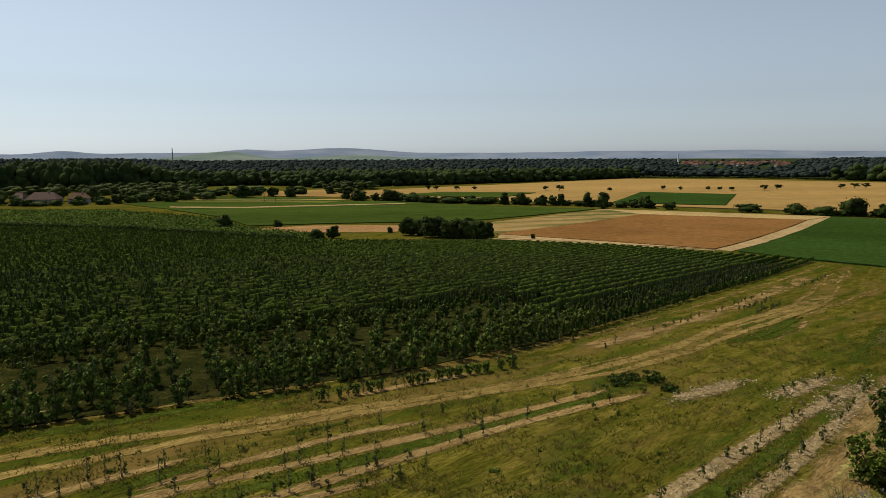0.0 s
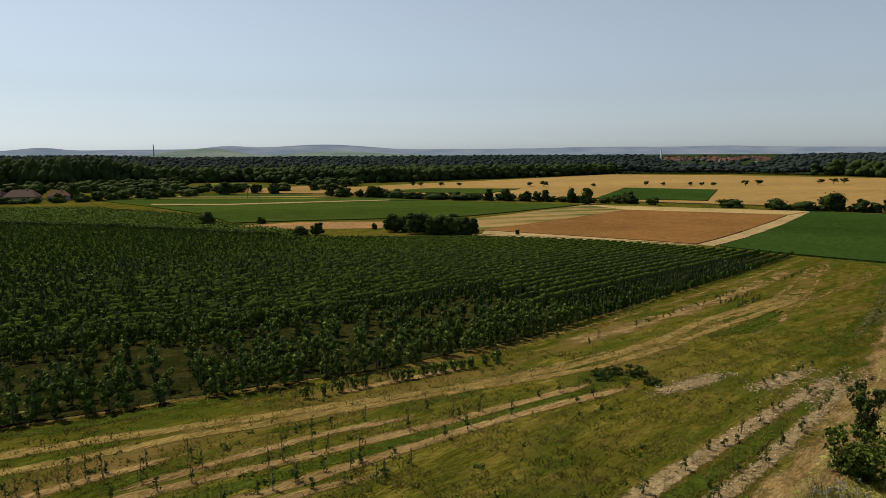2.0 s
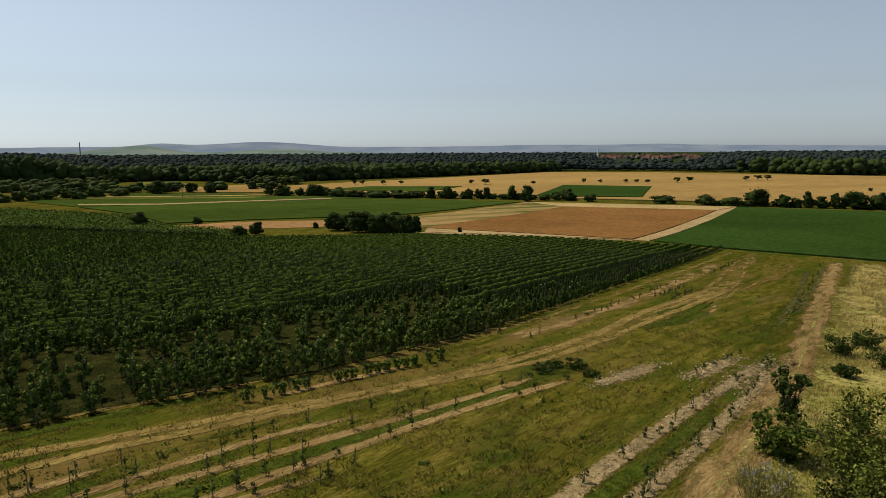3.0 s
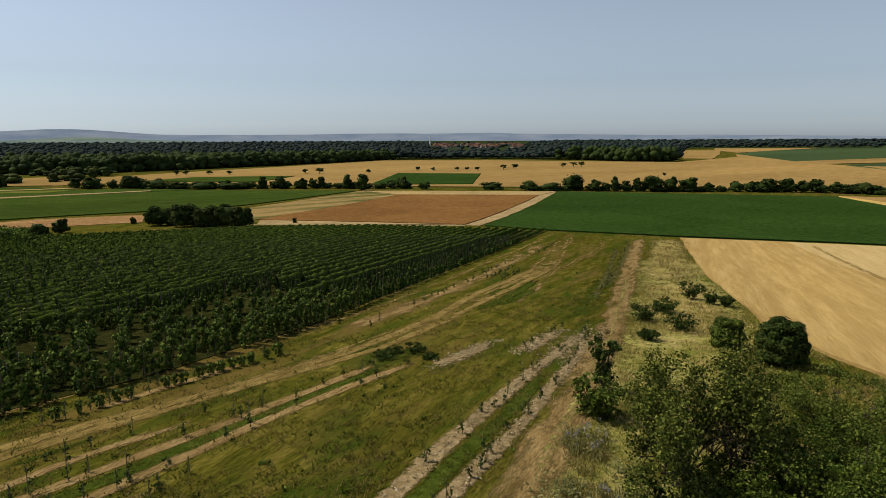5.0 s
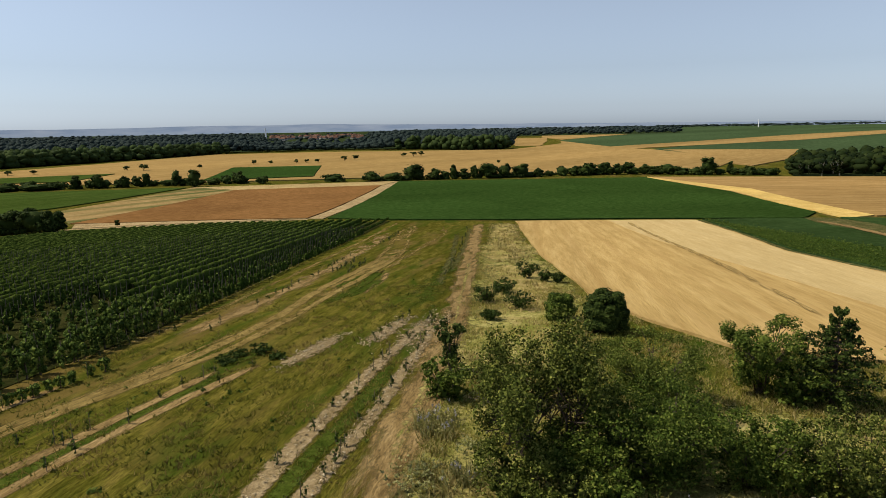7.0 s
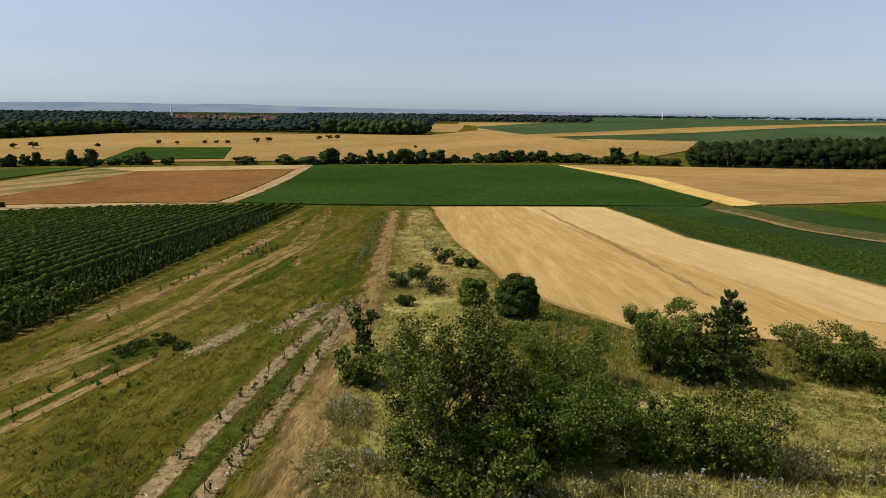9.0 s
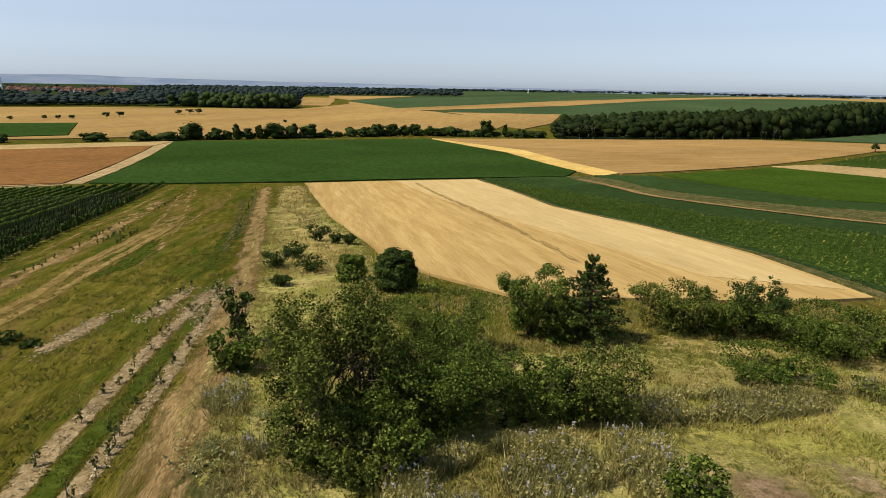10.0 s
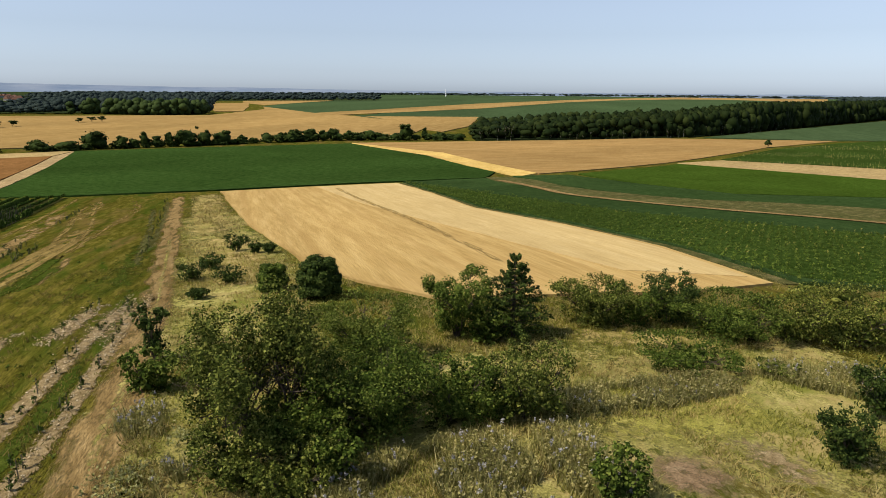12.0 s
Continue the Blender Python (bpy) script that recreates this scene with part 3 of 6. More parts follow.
draped("far_grain_strip", [(616, 507), (851, 543), (1338, 625), (2131, 680), (3004, 691), (4232, 628), (4102, 298), (4213, 10), (4123, -168), (2427, -100), (2603, 4), (3060, 221), (2968, 440), (2365, 544), (1682, 536), (953, 445), (700, 446), (585, 449)],
       0.7, FAR_WHEAT, 160, "distant golden grain strip", wobble=3)
draped("far_green_field", [(577, 423), (700, 445), (953, 444), (1682, 535), (2365, 543), (2968, 438), (3058, 221), (2601, 4), (2262, -79), (1637, -32), (1371, 20), (700, 60), (586, 150), (586, 283), (504, 309)], 0.5, HAZED_CROP, 120, "distant green field behind the wood", wobble=3)
draped("far_grain_strip", [(1800, -40), (2173, -104), (1766, -147), (1585, -102)], 0.9, FAR_WHEAT, 120, "small pale field before a distant wood", wobble=2)
draped("far_grain_strip", [(900, 1023), (970, 971), (757, 759), (600, 612), (577, 636)], 0.6, FAR_WHEAT, 60, "tan field behind the woodland corner", wobble=3)
draped("far_grain_strip", [(1263, 1284), (1489, 1161), (1338, 1043), (858, 819), (1001, 1018)], 0.6, FAR_WHEAT, 80, "pale field on the plain", wobble=3)
draped("far_grain_strip", [(510, 324), (572, 404), (640, 300), (464, 226), (391, 211)], 0.6, FAR_WHEAT, 40, "golden grain wedge beside the wood", wobble=2)

# ---- paths and worn strips ----
field_bushes = []          # places of bushes that stand among the fields before the wood
draped("sandy_path", [(-29, 166.5), (0, 171.3), (15, 178.4), (42.5, 162.2), (65, 148.6), (64, 146.6), (42, 159.6), (15, 175.4), (0, 168.6), (-28, 164.2)], 0.08, SANDY, 8,
       "sandy farm path behind the vineyard", "path", wobble=0.3, kind="structure")
draped("sandy_path", [(-147, 339), (-106, 333), (-64, 346), (-21, 358.5), (-21.5, 364), (-65, 353), (-108, 340), (-150, 346.5)], 0.5, SANDY, 12, "sandy path between green fields", "path", kind="structure")
draped("straw_strip", [(-195, 408), (-125, 396), (-90, 394.5), (-58, 398), (-60, 403.5), (-91, 400), (-127, 401.5), (-196, 414)], 0.5, PALE_STRAW, 12, "narrow pale straw strip between pastures")
draped("mown_meadow", [(-168, 485), (-130, 488), (-140, 540), (-172, 592), (-204, 596)], 0.4, YELLOW_MEADOW, 16, "yellow-green mown meadow before the wood")
draped("straw_field", [(-128, 446), (-72, 428), (-66, 470), (-95, 530), (-141, 497)], 0.4, FAR_WHEAT, 16, "straw-coloured field corner below the wood")
draped("pasture", [(-215, 400), (-160, 388), (-70, 374), (-60, 388), (-128, 392), (-190, 404)], 0.35, YELLOW_MEADOW, 16, "yellowish pasture strip between two sandy tracks")
for x, y, tall, wide in ((-148, 461, 6, 9), (-122, 458, 5, 7), (-111, 457, 6, 7), (-205, 520, 8, 10), (-228, 505, 6, 10), (-190, 470, 4, 9), (-175, 452, 4, 10), (-204, 440, 4.5, 11), (-226, 452, 5, 10), (-160, 430, 3, 9), (-186, 424, 3.5, 11), (-246, 430, 5, 11), (-215, 420, 3.5, 10)):
    field_bushes.append((x, y, tall, wide))
draped("sandy_path", [(17, 190), (15.5, 179), (17.5, 178), (66, 149.5), (65, 151.5), (18, 193)], 0.1, SANDY, 10, "sandy edge of a brown field", "path", kind="structure")
ROAD = [(1.0, 8.0), (9.0, 16.5), (14.3, 22.2), (19.8, 27.8), (28.9, 38.0), (48.4, 61.4), (66, 82.5), (86.5, 106.5)]
ribbon("dirt_track", ROAD, 2.3, DIRT, 0.065, "bare brown dirt track with wheel marks", strength=0.72)
ribbon("grass_strip", [(10, 17.5), (14.8, 22.6), (20.3, 28.3), (29.4, 38.5), (48.8, 61.8)], 0.45, OLIVE_GRASS, 0.075, "worn grass along the middle of the track", "grass", strength=0.45)
ribbon("wheel_rut", [(-24, 23.4), (-17.5, 26.3), (-14.5, 27.6), (-9.8, 29.2), (-4.6, 31.3), (0.8, 33.5), (5.8, 36.2), (9.1, 38.5), (13.5, 42.0), (18.4, 46.7), (24.2, 53.9), (30.2, 59.7), (44.1, 73.8)], 0.95, RUT, 0.05, "dry wheel rut in the grass", strength=1.0)
ribbon("wheel_rut", [(-23, 21.2), (-17.2, 24.1), (-13.8, 26.0), (-10.7, 27.6), (-5.8, 29.8), (-1.7, 31.7), (3.6, 34.3), (6.8, 35.9), (10.4, 38.0), (14.2, 41.0), (19.6, 46.0), (25.6, 52.4), (32, 58.6), (45.5, 72.5)], 0.8, RUT, 0.055, "dry wheel rut in the grass", strength=0.95)
ribbon("weedy_strip", [(-44, 41), (-27.5, 44), (-12.5, 48), (-4.5, 53), (6, 62), (16, 73)], 7.5, VINE_WEEDS, 0.09, "thin pale grass where vines are missing", "grass", strength=0.9)
ribbon("weedy_strip", [(-38, 30.5), (-20, 33), (-9, 38.5), (2, 46.5), (14, 58), (30, 76.5)], 5.0, VINE_WEEDS, 0.085, "thin pale grass under the foremost vines", "grass", strength=0.8)
ribbon("soil_strip", [(9, 43.5), (20, 53.5), (30, 65), (46, 84), (62, 104)], 2.8, DIRT, 0.035, "bare brown soil with weeds below the vine rows", strength=0.55)
ribbon("grass_strip", [(21, 46.5), (27, 51.5), (35.5, 61)], 1.0, LUSH, 0.07, "row of dark green weeds", "grass", strength=0.9)
ribbon("grass_strip", [(9.5, 34.6), (12, 36.2), (14.2, 37.9)], 1.2, LUSH, 0.07, "clump of dark green weeds", "grass", strength=0.9)
ribbon("wheel_rut", [(38, 67.5), (48, 80.5), (59.5, 97), (71, 111.8)], 1.0, RUT, 0.05, "faint dry wheel rut in the grass", strength=0.55)
ribbon("wheel_rut", [(40, 66.6), (50, 78.5), (61.2, 95.8), (70, 108)], 0.9, RUT, 0.055, "faint dry wheel rut in the grass", strength=0.5)
ribbon("worn_track", [(22, 49), (30, 57.5), (39.5, 67.5), (50, 79)], 2.6, RUT, 0.04, "broad band of worn dry grass", strength=0.6)
ribbon("worn_track", [(33, 58), (50, 76), (67, 92), (80, 112)], 1.3, RUT, 0.04, "broad band of worn dry grass", strength=0.45)
ribbon("worn_track", [(52, 86), (60, 96), (68, 104), (76, 118)], 2.2, RUT, 0.042, "broad band of worn dry grass", strength=0.5)
ribbon("worn_track", [(-22, 21.5), (-12, 26.9), (-4, 31), (6, 36.8), (15, 44)], 1.2, RUT, 0.04, "band of worn dry grass", strength=0.5)
ribbon("grass_verge", [(8.0, 12.0), (10.0, 14.8), (12.4, 18.0)], 3.0, DARK_RUT, 0.08, "rank dark grass beside a wild tree", "grass", strength=0.6)
ribbon("soil_strip", [(-30, 25.2), (-16, 31.4), (-9, 34.8), (-1.5, 40.2), (10, 47.5), (22, 60), (42, 83.5), (76, 123)], 0.9, RUT, 0.045, "strip of bare soil along the vine rows", strength=0.55)
ribbon("soil_strip", [(-15, 19.6), (-10.2, 22.2), (-4.9, 25.0), (1.8, 29.2), (9.4, 34.5), (10.6, 35.5)], 0.7, DIRT, 0.06, "strip of bare soil with young vines")
ribbon("soil_strip", [(-11, 18.7), (-6.4, 21.6), (-2.0, 24.7), (4.3, 29.5), (11.2, 33.8), (12.4, 34.7)], 0.7, DIRT, 0.06, "strip of bare soil with young vines")
ribbon("grass_strip", [(-12, 19.5), (-8.3, 21.7), (-3.4, 24.8), (3.1, 29.2), (10.6, 34.2)], 0.9, LUSH, 0.05, "lush green grass between bare soil strips", "grass")
ribbon("soil_strip", [(-20, 18.2), (-14.8, 22.0), (-12.6, 23.8), (-10.0, 25.8), (-9.2, 26.4)], 0.7, DIRT, 0.06, "strip of bare soil with saplings")
ribbon("grass_strip", [(-9.2, 26.5), (-5.9, 28.5), (-3.4, 30.0)], 0.6, LUSH, 0.06, "dark weeds at the end of a soil strip", "grass")
ribbon("grass_strip", [(-14, 21.0), (-10.5, 23.9), (-8, 25.6)], 1.0, LUSH, 0.05, "fresh green grass beside a soil strip", "grass", strength=0.8)
ribbon("soil_strip", [(-13, 21.2), (-10.8, 22.8), (-8.0, 25.1), (-5.1, 27.2), (-3.1, 28.2), (0.4, 30.2)], 0.75, DIRT, 0.055, "strip of bare soil between grass", strength=0.75)
ribbon("grass_strip", [(-22, 27.2), (-16.5, 29.6), (-11.5, 32.6), (-6, 35.2)], 1.3, LUSH, 0.05, "green grass below the vines", "grass", strength=0.75)
ribbon("soil_strip", [(-8, 19.8), (-4.7, 21.6), (-2.9, 22.6), (-0.6, 23.8)], 0.6, DIRT, 0.06, "strip of bare soil with young vines")
ribbon("soil_strip", [(-6.6, 32.4), (-1.0, 36.0), (3.8, 38.8)], 0.8, DIRT, 0.06, "strip of bare soil under young vines")
ribbon("soil_strip", [(2.5, 16.2), (5.9, 19.4), (8.6, 22), (13, 26), (17.6, 30.1), (26, 37.4)], 0.85, PALE_EARTH, 0.06, "pale strip of bare soil with young vines", strength=0.95)
ribbon("soil_strip", [(4.5, 15.5), (7.6, 18.5), (10.5, 20.9), (15.1, 25.2), (20, 30.2), (28.4, 38.0)], 0.75, PALE_EARTH, 0.06, "pale strip of bare soil with young vines", strength=0.95)
ribbon("bare_patch", [(19.0, 30.6), (22.5, 34.0), (27.4, 38.2)], 2.2, PALE_EARTH, 0.055, "pale stony end of the young vine rows", "soil", strength=0.62)
ribbon("grass_strip", [(3.5, 15.8), (6.8, 19.0), (9.6, 21.5), (14.1, 25.6), (18.7, 30.1)], 0.8, LUSH, 0.05, "lush green grass between pale soil strips", "grass")
ribbon("bare_patch", [(11.4, 31.9), (15.4, 34.8), (19.4, 37.8)], 1.25, PALE_EARTH, 0.06, "pale stony patch of bare earth", "soil")
ribbon("bare_patch", [(17.8, 33.1), (21.6, 36.2), (25.6, 39.2)], 1.3, PALE_EARTH, 0.06, "pale stony patch of bare earth", "soil")
ribbon("weedy_rut", [(39, 53), (60, 77), (80.3, 101.9)], 0.9, DARK_RUT, 0.05, "dark weedy rut in the meadow", strength=0.62)
ribbon("weedy_rut", [(34, 48), (50, 67), (70.5, 93.3)], 0.9, DARK_RUT, 0.05, "dark weedy rut in the meadow", strength=0.62)
ribbon("grass_verge", [(50, 56), (70, 79), (92, 105)], 5.0, YELLOW_GRASS, 0.05, "yellowish tall grass along the wheat", "grass")
ribbon("grass_verge", [(32, 33), (40, 42), (50, 56)], 6.0, YELLOW_GRASS, 0.045, "yellowish tall grass between bushes", "grass")
ribbon("bare_patch", [(22.8, 3.2), (21.4, 1.9), (20.2, 0.6), (19.0, -0.6)], 3.1, PINK_EARTH, 0.08, "worn pinkish-brown earth in dry grass", "soil", strength=1.4)
ribbon("bare_patch", [(24.9, 1.2), (24.2, -0.4), (23.1, -1.8), (21.6, -3.2)], 1.9, PALE_EARTH, 0.085, "pale worn footway in dry grass", "soil", strength=1.3)
ribbon("bare_patch", [(18.8, 8.6), (19.8, 7.2), (20.4, 5.6)], 1.4, PINK_EARTH, 0.08, "reddish-brown earth among tall weeds", "soil")
ribbon("grass_verge", [(31.5, 10.2), (34.4, 7.0), (35.6, 3.0), (38.6, -0.5)], 2.6, YELLOW_GRASS, 0.07, "dry straw-yellow grass before the bushes", "grass", strength=0.75)
ribbon("grass_verge", [(22.6, 6.6), (25.2, 3.6), (26.6, 1.0), (28.5, -2)], 4.2, FRESH_GRASS, 0.07, "bright yellow-green grass", "grass", strength=1.0)
ribbon("dry_meadow", [(9, 17), (17, 13), (25, 5), (36, -9)], 17.0, OLIVE_GRASS, 0.03, "yellow-green rank grass on the overgrown slope", "grass")
ribbon("dry_meadow", [(20, 22), (30, 31), (45, 48), (66, 74)], 9.0, OLIVE_GRASS, 0.035, "yellow-green rank grass between track and wheat", "grass")
draped("field_ditch", [(56, -1.5), (69, 9.8), (80.2, 24), (92.2, 43), (112.4, 62), (131.6, 82.4), (132.4, 81.6), (113.2, 61.2), (93.2, 42), (81.2, 23), (70.2, 8.8), (57, -2.6)], 0.14, DRY_STRIP, 6,
       "weedy grass margin between wheat and sunflowers", "verge", kind="structure")
ribbon("grass_strip", [(25, 52), (30.5, 57.5), (36, 61.5)], 1.6, LUSH, 0.05, "lush dark grass between bare strips", "grass")
ribbon("grass_strip", [(23, 47.5), (28, 51.5), (33, 56.5)], 1.2, LUSH, 0.05, "lush dark grass between bare strips", "grass")
ribbon("soil_strip", [(24.5, 47.5), (30, 53), (36.5, 60.5)], 1.3, DIRT, 0.045, "reddish bare soil between grass strips", strength=0.5)
ribbon("grass_strip", [(27, 41), (35, 50), (44.5, 60)], 3.0, LUSH, 0.042, "green band of fresh grass beside the track", "grass", strength=0.55)
ribbon("grass_verge", [(60, 68), (75, 86), (91, 104.5)], 5.5, LUSH, 0.04, "green grass between track and wheat", "grass", strength=0.6)
draped("wheat_field", [(112.5, 92.5), (130, 82), (111.4, 62), (91.2, 43.2), (79, 24.6), (67.8, 10.6), (56.5, 1.4), (52.5, 10.5), (60, 22.5), (71.5, 39.5), (87, 61.5)], 0.26, PALE_WHEAT, 4, "paler smooth half of the wheat field", wobble=0.2)
ribbon("tramline", [(114, 89), (94, 67.5), (72.5, 43), (57, 27.5), (47, 17.5)], 1.2, TRAMLINE, 0.74, "darker trodden line between two halves of the wheat", "tramline", strength=0.55)

# ---- plants: makers ----


def vine_maker(rng, n_leaves, size, tall=1.9):
    """A grapevine on its stake: stake, stem and a ragged leafy head."""
    thing = new("grapevine")
    top = tall * (0.9 + 0.2 * rng.random())
    part("stake", mesh_of("stake", *tube([(0.06, 0, -0.2), (0.07, 0, top * 0.5), (0.06, 0.02, top * 1.02)], [0.03, 0.028, 0.025], 5), STAKE_WOOD), thing, "thin weathered wooden stake")
    bend = rng.normal(size=2) * 0.07
    part("stem", mesh_of("stem", *tube([(0, 0, -0.1), (bend[0], bend[1], 0.4), (0, 0, 0.6 * top), (bend[1], 0, 0.85 * top)], [0.045, 0.035, 0.03, 0.015], 5), BARK), thing, "gnarled dark stem")
    centres = np.array([(rng.normal() * 0.18, rng.normal() * 0.17, tall * (0.12 + 0.8 * rng.random())) for k in range(12)])
    radii = np.array([(0.15 + rng.random() * 0.13, 0.15 + rng.random() * 0.12, 0.17 + 0.12 * rng.random()) for k in range(12)])
    heart = clods(rng, centres[:8], radii[:8] * 0.8, 5, 3, 0.2)
    part("foliage", mesh_of("foliage", *joined(heart, leaves(rng, centres, radii, n_leaves, size, 0.6, 0.2, 0.12, 0.25)), VINE_LEAF), thing)
    return tagged(thing, "leafy green grapevine tied to a wooden stake", "grapevine", "vineyard rows")


def young_vine(rng, tall):
    thing = new("young_vine")
    part("stake", mesh_of("stake", *tube([(0.03, 0, -0.1), (0.03, 0.01, tall * 0.5), (0.02, 0, tall)], [0.02, 0.018, 0.015], 5), STAKE_WOOD), thing, "short wooden stake")
    girth = 0.1 + 0.07 * tall
    centres = [(rng.normal() * 0.06, rng.normal() * 0.06, tall * (0.25 + 0.2 * k)) for k in range(4)]
    part("foliage", mesh_of("foliage", *leaves(rng, centres, [(girth * 0.8, girth * 0.8, 0.14 * tall + 0.04)] * 4, 40, 0.08, 0.1, 0.2), DARK_LEAF), thing)
    return tagged(thing, "young vine sapling on a short stake", "young vine", "young vines on bare soil")


def limbs(rng, tall, wide, stems, lean, sides=5, thick=0.06, split=4):
    """Stems that rise from one foot, bend outward and fork. Returns the mesh and the tips."""
    pieces, tips = [], []
    for k in range(stems):
        a = 2 * np.pi * (k + rng.random() * 0.7) / stems
        out = np.array([np.cos(a), np.sin(a), 0])
        foot = out * 0.06 * wide * rng.random() + np.array([0, 0, -0.15])
        mid = foot + out * wide * 0.16 * lean + np.array([0, 0, tall * 0.38])
        end = mid + out * wide * 0.2 * lean + np.array([0, 0, tall * 0.3]) + rng.normal(size=3) * 0.05 * tall
        pieces.append(tube([foot, (foot + mid) / 2 + rng.normal(size=3) * 0.02 * tall, mid, end], np.array([1, 0.8, 0.6, 0.35]) * thick, sides))
        for _ in range(split):
            b = a + rng.normal() * 0.9
            tip = end + np.array([np.cos(b) * wide * 0.2, np.sin(b) * wide * 0.2, tall * (0.08 + 0.18 * rng.random())])
            start = mid + (end - mid) * rng.random()
            pieces.append(tube([start, (start + tip) / 2 + rng.normal(size=3) * 0.03 * tall, tip], np.array([0.4, 0.28, 0.12]) * thick, 4))
            tips.append(tip)
    return joined(*pieces), np.array(tips)


def shrub(seed, tall, wide, number, size, leaf, label, stems=6, name="bush", category="bush", lumps=34, airy=0.1, skirt=0.1, group="", girth=0.09):
    """A many-stemmed bush: forked stems, and a crown of uneven leafy lumps with gaps."""
    rng = np.random.default_rng(seed)
    thing = new(name)
    wood, tips = limbs(rng, tall * 0.92, wide * 0.85, stems, 1.0, thick=0.014 + 0.009 * tall, split=6)
    part("branchwork", mesh_of("branchwork", *wood, BARK), thing, "bare grey-brown stems")
    a, r = rng.random(lumps) * 2 * np.pi, 0.12 + np.sqrt(rng.random(lumps)) * 0.28
    level = skirt + (0.86 - skirt) * rng.random(lumps)
    pull = np.sqrt(np.clip(1 - ((level - 0.42) / 0.62) ** 2, 0.1, 1))
    centres = np.stack([np.cos(a) * r * wide * pull, np.sin(a) * r * wide * pull, level * tall], 1)
    centres = np.concatenate([centres, tips * np.array([0.95, 0.95, 1.0])])
    b, up = rng.random(lumps) * 2 * np.pi, 0.15 + 0.9 * rng.random(lumps)
    far = 0.47 * np.sqrt(np.clip(1 - ((up - 0.42) / 0.66) ** 2, 0.02, 1)) * (0.85 + 0.25 * rng.random(lumps))
    sprigs = np.stack([np.cos(b) * far * wide, np.sin(b) * far * wide, up * tall], 1)
    spread = (girth * 0.75 + 0.075 * rng.random(len(centres)))[:, None]
    radii = spread * np.array([wide, wide, min(tall, wide) * 0.85])
    hearts = clods(rng, centres[:lumps:2] * np.array([0.7, 0.7, 0.88]), radii[:lumps:2] * 0.45, 5, 4, 0.2)
    core = leaves(rng, [(0, 0, 0.34 * tall)], [(0.3 * wide, 0.3 * wide, 0.28 * tall)], number // 5, size * 1.5, 0.0, 0.0, 0.0, 0.8)
    part("foliage", mesh_of("foliage", *joined(core, hearts, leaves(rng, centres, radii, number - number // 5 - number // 6, size, max(airy, 0.3), 0.0, 0.35, 0.6),
                                                leaves(rng, sprigs, np.tile((0.05 * wide, 0.05 * wide, 0.06 * tall), (lumps, 1)), number // 6, size * 0.85, 0.0, 0.0, 0.35, 0.7)), leaf, True), thing)
    return tagged(thing, label, category, group)


def wild_tree(seed, tall, wide, number, size, leaf, label):
    """A spreading, many-stemmed old tree: boughs that fork three times, leafy tufts on the twigs, gaps between them, some dead wood."""
    rng = np.random.default_rng(seed)
    thing = new("wild_tree")
    live, dead, tufts_at, tuft_size = [], [], [], []

    def grow(start, way, long, thick, depth):
        bend = way + rng.normal(size=3) * 0.22
        middle = start + way * long * 0.5 + rng.normal(size=3) * 0.05 * long
        end = middle + bend / np.linalg.norm(bend) * long * 0.5
        (dead if depth > 1 and rng.random() < 0.05 else live).append(tube([start, middle, end], [thick, thick * 0.8, thick * 0.55], 6 if depth < 2 else 4))
        if depth >= 1:
            for q in (0.45, 1.0):
                tufts_at.append(start + (end - start) * q + rng.normal(size=3) * 0.1)
                tuft_size.append((0.2 + 0.1 * depth * rng.random()) * wide / 6)
        if depth < 3:
            for _ in range(3 if depth else 4):
                turn_to = bend / np.linalg.norm(bend) + rng.normal(size=3) * 0.62 + np.array([0, 0, 0.12])
                grow(start + (end - start) * rng.uniform(0.55, 1.0), turn_to / np.linalg.norm(turn_to), long * rng.uniform(0.55, 0.75), thick * 0.55, depth + 1)

    for k in range(7):
        a = 2 * np.pi * (k + 0.6 * rng.random()) / 7
        out = np.array([np.cos(a) * 0.75, np.sin(a) * 0.75, 0.9 + 0.6 * rng.random()])
        grow(np.array([np.cos(a) * 0.2, np.sin(a) * 0.2, -0.2]), out / np.linalg.norm(out), tall * 0.42, 0.035 * tall * 0.5, 0)
    part("branchwork", mesh_of("branchwork", *joined(*live), BARK), thing, "dark forking boughs")
    part("dead_wood", mesh_of("dead_wood", *joined(*dead), PALE_BARK), thing, "pale dead twigs")
    place = np.array(tufts_at)
    place[:, :2] *= wide / 2 / np.quantile(np.hypot(place[:, 0], place[:, 1]), 0.93)
    place[:, 2] = np.clip(place[:, 2] * tall / np.quantile(place[:, 2], 0.97), 0.25, None)
    spread = np.array(tuft_size)[:, None] * np.array([1.0, 1.0, 0.8])
    part("foliage", mesh_of("foliage", *leaves(rng, place, spread, number, size, 0.0, 0.0, 0.4, 0.8), leaf), thing)
    return tagged(thing, label, "tree")


